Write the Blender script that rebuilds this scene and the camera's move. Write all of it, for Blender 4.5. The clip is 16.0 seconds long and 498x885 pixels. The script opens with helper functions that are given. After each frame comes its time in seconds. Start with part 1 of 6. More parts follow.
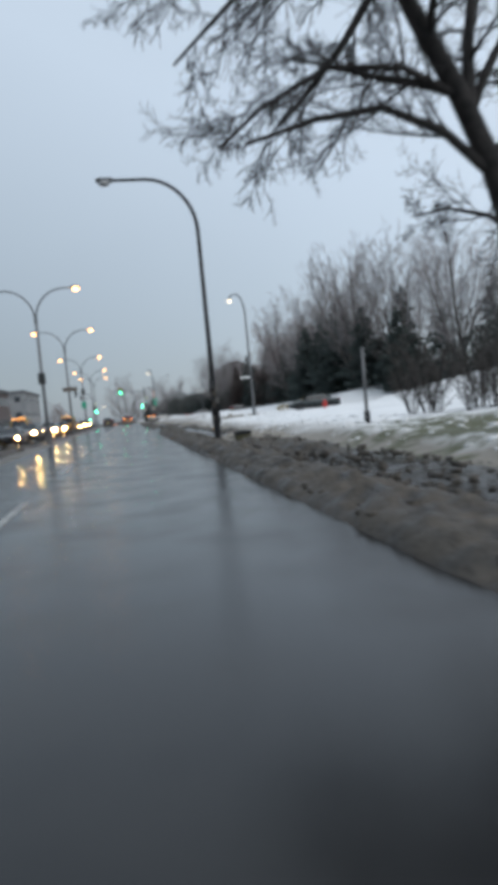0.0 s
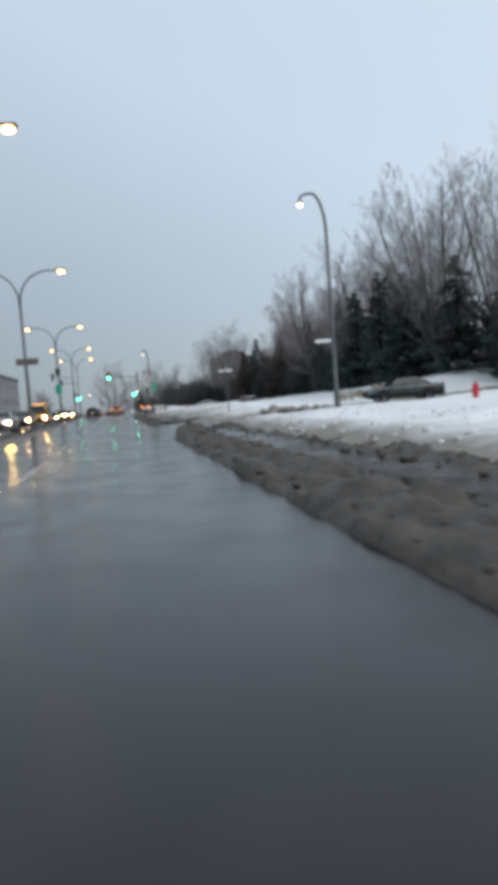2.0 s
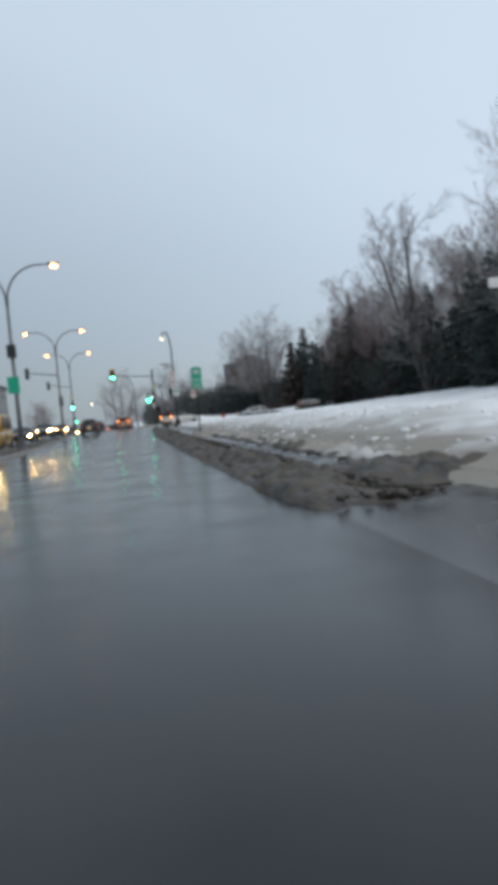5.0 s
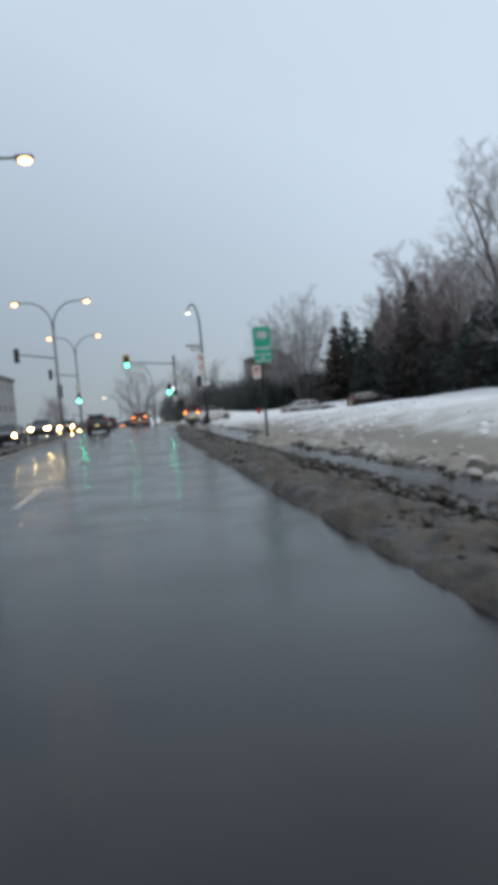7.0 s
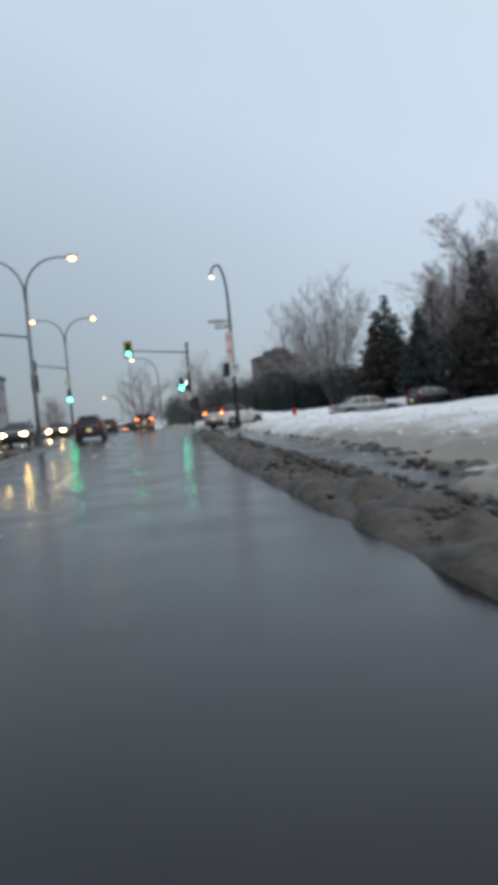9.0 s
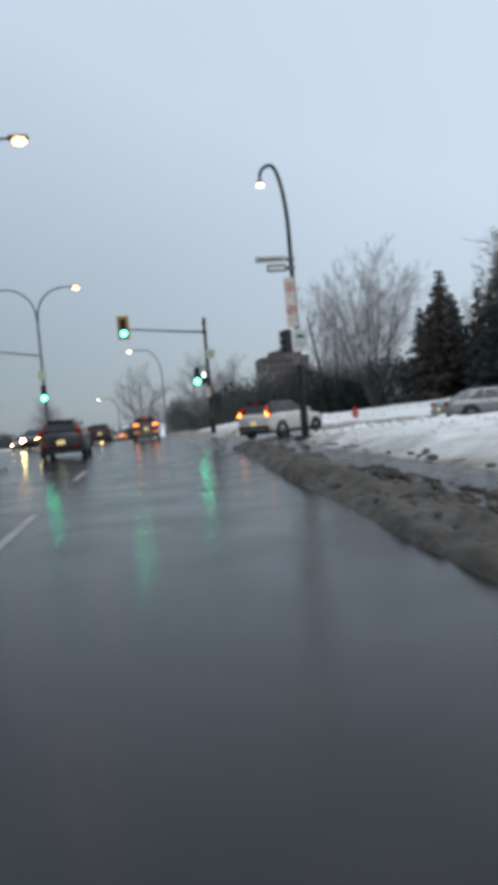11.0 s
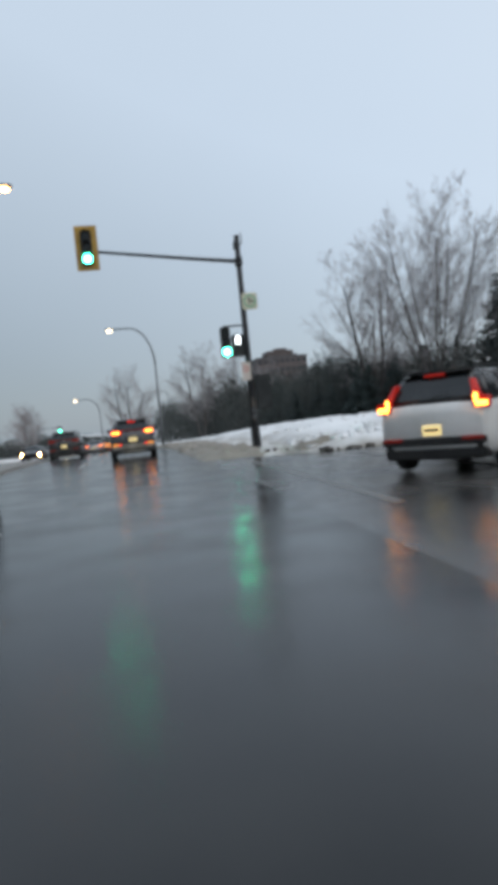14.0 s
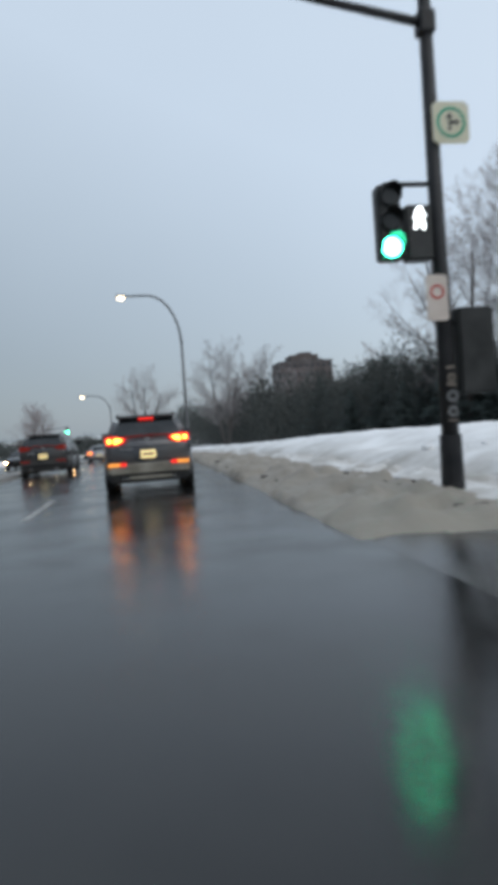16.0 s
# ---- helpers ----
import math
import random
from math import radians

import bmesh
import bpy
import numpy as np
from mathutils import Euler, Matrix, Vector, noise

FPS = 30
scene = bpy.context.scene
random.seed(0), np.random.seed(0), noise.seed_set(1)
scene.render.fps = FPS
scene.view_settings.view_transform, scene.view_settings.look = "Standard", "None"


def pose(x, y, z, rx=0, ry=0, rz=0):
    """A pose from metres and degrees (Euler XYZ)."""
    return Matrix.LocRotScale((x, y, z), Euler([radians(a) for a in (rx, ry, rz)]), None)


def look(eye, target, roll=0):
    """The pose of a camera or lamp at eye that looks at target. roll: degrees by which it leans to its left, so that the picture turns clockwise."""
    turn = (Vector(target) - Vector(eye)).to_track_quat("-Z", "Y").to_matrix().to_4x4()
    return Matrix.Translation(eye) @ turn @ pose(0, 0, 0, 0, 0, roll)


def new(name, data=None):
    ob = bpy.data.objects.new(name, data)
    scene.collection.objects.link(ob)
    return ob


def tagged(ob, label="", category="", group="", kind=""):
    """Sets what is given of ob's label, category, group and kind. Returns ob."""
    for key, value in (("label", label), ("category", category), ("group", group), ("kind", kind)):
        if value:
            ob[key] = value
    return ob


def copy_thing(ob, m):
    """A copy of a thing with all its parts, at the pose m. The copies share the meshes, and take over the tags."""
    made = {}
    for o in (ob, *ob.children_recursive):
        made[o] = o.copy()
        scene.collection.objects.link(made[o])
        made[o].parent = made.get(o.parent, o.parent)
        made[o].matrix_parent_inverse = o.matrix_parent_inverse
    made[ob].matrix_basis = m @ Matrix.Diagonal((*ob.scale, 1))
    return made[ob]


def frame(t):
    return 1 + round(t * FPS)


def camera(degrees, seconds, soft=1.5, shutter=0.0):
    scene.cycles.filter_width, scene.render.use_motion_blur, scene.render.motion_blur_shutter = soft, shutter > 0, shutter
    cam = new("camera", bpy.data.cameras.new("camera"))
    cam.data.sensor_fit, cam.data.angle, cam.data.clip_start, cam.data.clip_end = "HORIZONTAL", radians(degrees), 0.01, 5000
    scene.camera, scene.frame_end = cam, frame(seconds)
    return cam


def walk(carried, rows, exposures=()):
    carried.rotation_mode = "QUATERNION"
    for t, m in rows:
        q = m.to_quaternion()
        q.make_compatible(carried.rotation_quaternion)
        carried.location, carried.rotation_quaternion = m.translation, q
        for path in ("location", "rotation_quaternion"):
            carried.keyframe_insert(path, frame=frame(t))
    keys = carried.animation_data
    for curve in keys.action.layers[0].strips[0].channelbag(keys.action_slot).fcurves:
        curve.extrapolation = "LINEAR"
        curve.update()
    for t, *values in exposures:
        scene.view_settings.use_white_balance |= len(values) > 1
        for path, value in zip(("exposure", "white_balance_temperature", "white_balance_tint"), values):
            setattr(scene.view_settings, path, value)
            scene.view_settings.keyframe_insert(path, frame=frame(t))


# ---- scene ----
# ---- camera ----
cam = camera(41.1, 16.0, soft=7.2, shutter=0.3)
EYE = 1.25
# seconds, x, y, yaw, pitch, roll of the driven camera
PATH = [
    (0.0, -0.053, 0.000, -10.21, -3.08, -5.49),
    (0.5, -0.016, 5.557, -10.08, -3.20, -4.89),
    (1.0, 0.036, 11.053, -10.04, -3.55, -4.78),
    (1.5, 0.024, 16.555, -10.64, -3.32, -3.90),
    (2.0, 0.050, 22.256, -11.09, -3.80, -4.31),
    (2.5, 0.031, 27.946, -11.18, -3.58, -4.97),
    (3.0, -0.051, 33.514, -11.08, -3.77, -5.36),
    (3.5, -0.007, 39.351, -11.13, -4.05, -5.12),
    (4.0, 0.011, 45.343, -10.88, -5.05, -5.47),
    (4.5, 0.015, 50.946, -10.89, -2.90, -5.29),
    (7.0, 0.115, 70.139, -9.15, -3.08, -4.66),
    (7.5, 0.050, 73.737, -8.97, -2.75, -4.37),
    (8.0, 0.060, 77.296, -8.80, -2.58, -4.22),
    (8.5, 0.011, 80.685, -8.89, -2.95, -4.56),
    (11.0, -0.148, 100.159, -8.98, -2.56, -5.05),
    (11.5, -0.185, 103.745, -9.31, -2.84, -5.25),
    (12.0, -0.137, 107.455, -9.49, -3.16, -5.40),
    (12.5, -0.091, 110.487, -9.53, -2.85, -5.55),
    (13.0, -0.052, 113.315, -9.71, -2.66, -5.60),
    (13.5, 0.003, 116.257, -9.82, -2.41, -5.76),
    (14.0, 0.042, 119.196, -9.96, -2.29, -5.69),
    (14.5, 0.062, 122.112, -10.29, -1.81, -5.20),
    (15.0, 0.101, 125.645, -10.22, -2.72, -5.19),
    (15.5, 0.108, 129.083, -9.63, -1.87, -4.72),
    (16.0, 0.088, 132.875, -8.72, -1.65, -4.02),
]
walk(cam, [(t, Matrix.Translation((x, y, EYE)) @ pose(0, 0, 0, 90 + pitch, 0, yaw) @ pose(0, 0, 0, 0, 0, roll))
           for t, x, y, yaw, pitch, roll in PATH])

# ---- overcast sky and soft sun ----
scene.view_settings.exposure = 0.0
world = bpy.data.worlds.new("overcast_sky")
scene.world = world
world.use_nodes = True
wn, wl = world.node_tree.nodes, world.node_tree.links
wn.clear()
w_out, w_bg, w_add, w_bg2 = wn.new("ShaderNodeOutputWorld"), wn.new("ShaderNodeBackground"), wn.new("ShaderNodeAddShader"), wn.new("ShaderNodeBackground")
w_sky = wn.new("ShaderNodeTexSky")
w_sky.sky_type, w_sky.sun_disc, w_sky.sun_elevation, w_sky.sun_rotation = "NISHITA", False, radians(30), radians(60)
w_tc, w_dot, w_ramp = wn.new("ShaderNodeTexCoord"), wn.new("ShaderNodeVectorMath"), wn.new("ShaderNodeValToRGB")
w_map = wn.new("ShaderNodeMapRange")
w_dot.operation = "DOT_PRODUCT"
w_dot.inputs[1].default_value = (0.36, 0.10, 0.93)
w_map.inputs["From Min"].default_value, w_map.inputs["From Max"].default_value = -0.35, 1.0
stops = [(0.0, (0.205, 0.235, 0.265)), (0.22, (0.235, 0.283, 0.322)), (0.36, (0.315, 0.378, 0.44)),
         (0.50, (0.435, 0.518, 0.605)), (0.64, (0.55, 0.648, 0.76)), (1.0, (0.60, 0.70, 0.81))]
el = w_ramp.color_ramp.elements
for i, (p, col) in enumerate(stops):
    e = el[i] if i < 2 else el.new(p)
    e.position, e.color = p, (*col, 1)
w_noise, w_mix = wn.new("ShaderNodeTexNoise"), wn.new("ShaderNodeMix")
w_noise.inputs["Scale"].default_value, w_noise.inputs["Detail"].default_value = 2.2, 3
w_mr2 = wn.new("ShaderNodeMapRange")
w_mr2.inputs["To Min"].default_value, w_mr2.inputs["To Max"].default_value = 0.94, 1.06
wl.new(w_tc.outputs["Generated"], w_dot.inputs[0])
wl.new(w_tc.outputs["Generated"], w_noise.inputs["Vector"])
wl.new(w_noise.outputs["Fac"], w_mr2.inputs["Value"])
wl.new(w_dot.outputs["Value"], w_map.inputs["Value"])
wl.new(w_map.outputs["Result"], w_ramp.inputs["Fac"])
wl.new(w_ramp.outputs["Color"], w_bg.inputs["Color"])
wl.new(w_mr2.outputs["Result"], w_bg.inputs["Strength"])
wl.new(w_sky.outputs["Color"], w_bg2.inputs["Color"])
w_bg2.inputs["Strength"].default_value = 0.012
wl.new(w_bg.outputs[0], w_add.inputs[0])
wl.new(w_bg2.outputs[0], w_add.inputs[1])
wl.new(w_add.outputs[0], w_out.inputs["Surface"])
sun = new("sun", bpy.data.lights.new("sun", "SUN"))
sun.data.energy, sun.data.angle, sun.data.color = 1.2, radians(60), (1.0, 0.97, 0.93)
sun.matrix_world = look((40, 20, 60), (0, 60, 0))


# ---- materials ----
def mat(name, a, b=None, rough=0.6, rough2=None, metal=0.0, scale=4.0, fine=60.0, bump=0.0, bump_scale=None, coat=0.0, spec=0.5, vary=0.0, emit=None, power=0.0):
    """A surface of two mottled tones at two scales, with grain, uneven gloss and relief."""
    m = bpy.data.materials.new(name)
    m.use_nodes = True
    n, l = m.node_tree.nodes, m.node_tree.links
    p = n["Principled BSDF"]
    p.inputs["Metallic"].default_value = metal
    p.inputs["Roughness"].default_value = rough
    p.inputs["Specular IOR Level"].default_value = spec
    p.inputs["Coat Weight"].default_value = coat
    p.inputs["Base Color"].default_value = (*a, 1)
    if emit:
        p.inputs["Emission Color"].default_value = (*emit, 1)
        p.inputs["Emission Strength"].default_value = power
    if b is None:
        return m
    tc = n.new("ShaderNodeTexCoord")
    big, small = n.new("ShaderNodeTexNoise"), n.new("ShaderNodeTexNoise")
    big.inputs["Scale"].default_value, big.inputs["Detail"].default_value = scale, 6
    small.inputs["Scale"].default_value, small.inputs["Detail"].default_value = fine, 3
    l.new(tc.outputs["Object"], big.inputs["Vector"])
    l.new(tc.outputs["Object"], small.inputs["Vector"])
    ad = n.new("ShaderNodeMath")
    ad.operation = "MULTIPLY_ADD"
    ad.inputs[1].default_value = 0.35
    l.new(small.outputs["Fac"], ad.inputs[0])
    l.new(big.outputs["Fac"], ad.inputs[2])
    ramp = n.new("ShaderNodeMapRange")
    ramp.inputs["From Min"].default_value, ramp.inputs["From Max"].default_value = 0.5, 0.85
    l.new(ad.outputs[0], ramp.inputs["Value"])
    fac = ramp.outputs["Result"]
    if vary:
        oi, va = n.new("ShaderNodeObjectInfo"), n.new("ShaderNodeMath")
        va.operation = "MULTIPLY_ADD"
        va.inputs[1].default_value = vary
        va.use_clamp = True
        l.new(oi.outputs["Random"], va.inputs[0])
        l.new(fac, va.inputs[2])
        fac = va.outputs[0]
    mx = n.new("ShaderNodeMix")
    mx.data_type = "RGBA"
    mx.inputs[6].default_value, mx.inputs[7].default_value = (*a, 1), (*b, 1)
    l.new(fac, mx.inputs[0])
    l.new(mx.outputs[2], p.inputs["Base Color"])
    if rough2 is not None:
        rr = n.new("ShaderNodeMapRange")
        rr.inputs["From Min"].default_value, rr.inputs["From Max"].default_value = 0.35, 0.65
        rr.inputs["To Min"].default_value, rr.inputs["To Max"].default_value = rough, rough2
        l.new(big.outputs["Fac"], rr.inputs["Value"])
        l.new(rr.outputs["Result"], p.inputs["Roughness"])
    if bump:
        bp = n.new("ShaderNodeBump")
        bp.inputs["Strength"].default_value, bp.inputs["Distance"].default_value = bump, 0.03
        if bump_scale:
            bn = n.new("ShaderNodeTexNoise")
            bn.inputs["Scale"].default_value, bn.inputs["Detail"].default_value = bump_scale, 8
            l.new(tc.outputs["Object"], bn.inputs["Vector"])
            l.new(bn.outputs["Fac"], bp.inputs["Height"])
        else:
            l.new(small.outputs["Fac"], bp.inputs["Height"])
        l.new(bp.outputs["Normal"], p.inputs["Normal"])
    return m


ASPHALT = mat("wet_asphalt", (0.007, 0.007, 0.0074), (0.019, 0.0185, 0.018), 0.09, 0.25, scale=0.9, fine=90, bump=0.05, spec=0.38)
ASPHALT_OLD = mat("damp_old_asphalt", (0.030, 0.0305, 0.032), (0.068, 0.066, 0.063), 0.09, 0.30, scale=0.7, fine=80, bump=0.08, spec=0.45)
SIDEWALK = mat("wet_pavement", (0.034, 0.034, 0.035), (0.08, 0.077, 0.073), 0.07, 0.32, scale=0.8, fine=60, bump=0.08, spec=0.45)
CONCRETE = mat("dirty_concrete", (0.16, 0.155, 0.145), (0.28, 0.27, 0.255), 0.6, 0.85, scale=2, fine=50, bump=0.3)
SLUSH = mat("brown_slush", (0.024, 0.020, 0.0165), (0.112, 0.096, 0.080), 0.35, 0.9, spec=0.35, scale=3.6, fine=17, bump=1.0, bump_scale=11)
PAINT_LINE = mat("worn_road_paint", (0.10, 0.10, 0.098), (0.42, 0.42, 0.40), 0.35, 0.6, scale=5, fine=40, bump=0.1)
PAINT_FAINT = mat("worn_crossing_paint", (0.04, 0.04, 0.04), (0.20, 0.20, 0.19), 0.3, 0.55, scale=4, fine=30, bump=0.1)
STEEL_DARK = mat("black_painted_steel", (0.012, 0.013, 0.015), (0.034, 0.034, 0.036), 0.45, 0.65, scale=3, fine=40, bump=0.05, metal=0.0, spec=0.3)
STEEL_GREY = mat("galvanised_steel", (0.11, 0.115, 0.12), (0.2, 0.205, 0.21), 0.42, 0.6, metal=0.5, scale=2, fine=30, bump=0.05)
SIGN_WHITE = mat("sign_white_sheeting", (0.62, 0.63, 0.62), (0.76, 0.76, 0.74), 0.45, scale=3, fine=30)
SIGN_GREY = mat("sign_pale_grey_sheeting", (0.42, 0.45, 0.47), (0.55, 0.57, 0.58), 0.45, scale=3, fine=30)
SIGN_GREEN = mat("sign_green_sheeting", (0.0, 0.33, 0.19), (0.01, 0.42, 0.25), 0.45, scale=3, fine=30)
SIGN_RED = mat("sign_red_sheeting", (0.5, 0.07, 0.06), (0.62, 0.12, 0.1), 0.45, scale=3, fine=30)
SIGN_BLACK = mat("sign_black_ink", (0.02, 0.02, 0.02), (0.04, 0.04, 0.04), 0.5, scale=5, fine=30)
# white sheeting, the yellow cast of headlights put into its colour
SIGN_WHITE_LIT = mat("sign_white_headlight_tinted", (0.62, 0.60, 0.44), (0.70, 0.68, 0.52), 0.45, scale=3, fine=30)
# white signs with the orange light on them painted in
SIGN_ORANGE_LIT = mat("sign_white_orange_tinted", (0.6, 0.52, 0.46), (0.7, 0.62, 0.56), 0.45, scale=3, fine=30)
SIGN_BROWN = mat("sign_grey_brown_back", (0.12, 0.1, 0.085), (0.18, 0.155, 0.13), 0.5, scale=3, fine=30)
HOUSING_YELLOW = mat("yellow_backplate", (0.42, 0.24, 0.035), (0.55, 0.33, 0.06), 0.45, 0.6, scale=3, fine=30)
HOUSING_BLACK = mat("black_signal_housing", (0.012, 0.014, 0.014), (0.03, 0.032, 0.032), 0.4, 0.6, scale=4, fine=30)
LENS_DEAD = mat("unlit_lens", (0.02, 0.025, 0.022), (0.03, 0.03, 0.03), 0.2, scale=5)
GREEN_LIT = mat("lit_green_lens", (0.02, 0.3, 0.2), emit=(0.05, 1.0, 0.52), power=32.0)
WALK_LIT = mat("lit_white_pictogram", (0.7, 0.7, 0.7), emit=(0.9, 0.97, 1.0), power=6.0)
LAMP_WARM = mat("lit_lamp_warm", (0.8, 0.7, 0.5), emit=(1.0, 0.48, 0.15), power=9.0)
LAMP_WHITE = mat("lit_lamp_white", (0.8, 0.78, 0.7), emit=(1.0, 0.80, 0.52), power=6.0)
LAMP_OFF = mat("unlit_lamp_glass", (0.3, 0.31, 0.32), (0.4, 0.4, 0.4), 0.3, scale=5)
BARK_DARK = mat("dark_wet_bark", (0.014, 0.013, 0.013), (0.036, 0.032, 0.030), 0.8, spec=0.25, scale=3, fine=25, bump=0.6, bump_scale=12)
BARK_GREY = mat("grey_brown_bark", (0.065, 0.058, 0.055), (0.12, 0.108, 0.10), 0.85, scale=1.5, fine=20, bump=0.4, vary=0.3)
TWIG = mat("bare_twigs", (0.25, 0.232, 0.234), (0.37, 0.345, 0.346), 0.9, scale=0.6, fine=8, vary=0.4)
TWIG_BROWN = mat("reddish_brown_twigs", (0.19, 0.152, 0.149), (0.30, 0.247, 0.242), 0.9, scale=0.6, fine=8, vary=0.4)
NEEDLES = mat("dark_spruce_needles", (0.044, 0.063, 0.062), (0.084, 0.106, 0.099), 0.8, scale=0.8, fine=9, vary=0.3)
NEEDLES_BROWN = mat("browned_cedar_foliage", (0.058, 0.044, 0.041), (0.10, 0.077, 0.070), 0.85, scale=0.8, fine=9, vary=0.3)
BRUSH = mat("dark_undergrowth", (0.034, 0.044, 0.043), (0.072, 0.074, 0.067), 0.9, scale=0.4, fine=6)
BRICK = mat("red_brown_brick_wall", (0.082, 0.064, 0.061), (0.115, 0.09, 0.084), 0.85, scale=0.3, fine=4, bump=0.1)
CLADDING = mat("grey_facade_cladding", (0.16, 0.165, 0.17), (0.24, 0.24, 0.24), 0.7, scale=0.3, fine=5)
ROOF_DARK = mat("dark_flat_roof", (0.06, 0.06, 0.065), (0.1, 0.1, 0.1), 0.85, scale=0.5, fine=6)
WINDOW_FAR = mat("dark_window_glass", (0.03, 0.035, 0.042), (0.05, 0.055, 0.06), 0.15, scale=0.5)
HYDRANT_RED = mat("red_hydrant_paint", (0.45, 0.02, 0.02), (0.6, 0.05, 0.04), 0.4, 0.6, scale=8, fine=40)
DRY_GRASS = mat("dry_yellow_grass", (0.20, 0.15, 0.06), (0.36, 0.28, 0.13), 0.9, scale=1.5, fine=9)
GRASS = mat("dull_winter_grass", (0.045, 0.05, 0.022), (0.11, 0.10, 0.055), 0.9, scale=2, fine=30, bump=0.6)
TYRE = mat("wet_tyre_rubber", (0.012, 0.012, 0.012), (0.03, 0.03, 0.03), 0.45, 0.7, scale=6, fine=40)
RIM = mat("alloy_rim", (0.09, 0.09, 0.095), (0.17, 0.17, 0.175), 0.3, 0.5, metal=0.8, scale=6, fine=30)
PLASTIC = mat("black_plastic_cladding", (0.014, 0.014, 0.015), (0.035, 0.034, 0.033), 0.5, 0.75, scale=4, fine=40, bump=0.05)
CAR_GLASS = mat("tinted_car_glass", (0.010, 0.012, 0.014), (0.024, 0.026, 0.028), 0.03, 0.10, scale=3, fine=15, spec=0.6)
CHROME = mat("dull_chrome", (0.4, 0.4, 0.4), (0.55, 0.55, 0.54), 0.25, 0.45, metal=0.9, scale=5, fine=30)
SALT_GREY = mat("salt_stained_bumper", (0.20, 0.185, 0.15), (0.36, 0.335, 0.28), 0.5, 0.7, scale=3, fine=25)
# emission stands in for the light that falls on the plate
PLATE = mat("number_plate_cream_glow", (0.62, 0.58, 0.4), (0.72, 0.68, 0.5), 0.4, scale=8, fine=40, emit=(1.0, 0.74, 0.26), power=0.8)
TAIL_RED = mat("lit_red_lens", (0.4, 0.015, 0.01), emit=(1.0, 0.022, 0.012), power=1.1)
TAIL_HOT = mat("lit_amber_core", (0.8, 0.3, 0.05), emit=(1.0, 0.36, 0.05), power=7.0)
# reflectors and unlit lenses, given a faint glow of their own
TAIL_DIM = mat("red_reflector_faint_glow", (0.20, 0.012, 0.008), (0.28, 0.02, 0.012), 0.2, scale=9, emit=(1.0, 0.06, 0.03), power=0.04)
TAIL_LOW = mat("faint_red_lens", (0.35, 0.015, 0.01), (0.42, 0.02, 0.012), 0.2, scale=9, emit=(1.0, 0.03, 0.015), power=0.18)
# a reflector, its brightness added as emission
AMBER = mat("amber_reflector_glow", (0.6, 0.2, 0.03), (0.7, 0.28, 0.05), 0.25, scale=9, emit=(1.0, 0.35, 0.06), power=1.0)
HEADLIGHT = mat("lit_headlight", (0.8, 0.8, 0.75), emit=(1.0, 0.54, 0.19), power=320.0)
MARKER = mat("lit_orange_marker", (0.8, 0.4, 0.1), emit=(1.0, 0.42, 0.08), power=7.0)


def paint(name, a, b):
    return mat(name, a, b, 0.2, 0.42, metal=0.3, scale=1.2, fine=30, coat=0.6)


PAINT_SLATE = paint("road_grimed_slate_paint", (0.052, 0.055, 0.066), (0.11, 0.108, 0.108))
PAINT_DARK = paint("road_grimed_dark_paint", (0.020, 0.022, 0.025), (0.055, 0.053, 0.052))
PAINT_WHITE = mat("dirty_white_paint", (0.62, 0.61, 0.58), (0.80, 0.79, 0.77), 0.3, 0.5, scale=1.2, fine=30, coat=0.4)
PAINT_GREY = paint("grey_green_paint", (0.046, 0.058, 0.060), (0.080, 0.094, 0.096))
PAINT_SILVER = paint("silver_paint", (0.25, 0.26, 0.27), (0.36, 0.365, 0.37))
PAINT_YELLOW = paint("yellow_ochre_paint", (0.4, 0.22, 0.03), (0.5, 0.3, 0.05))


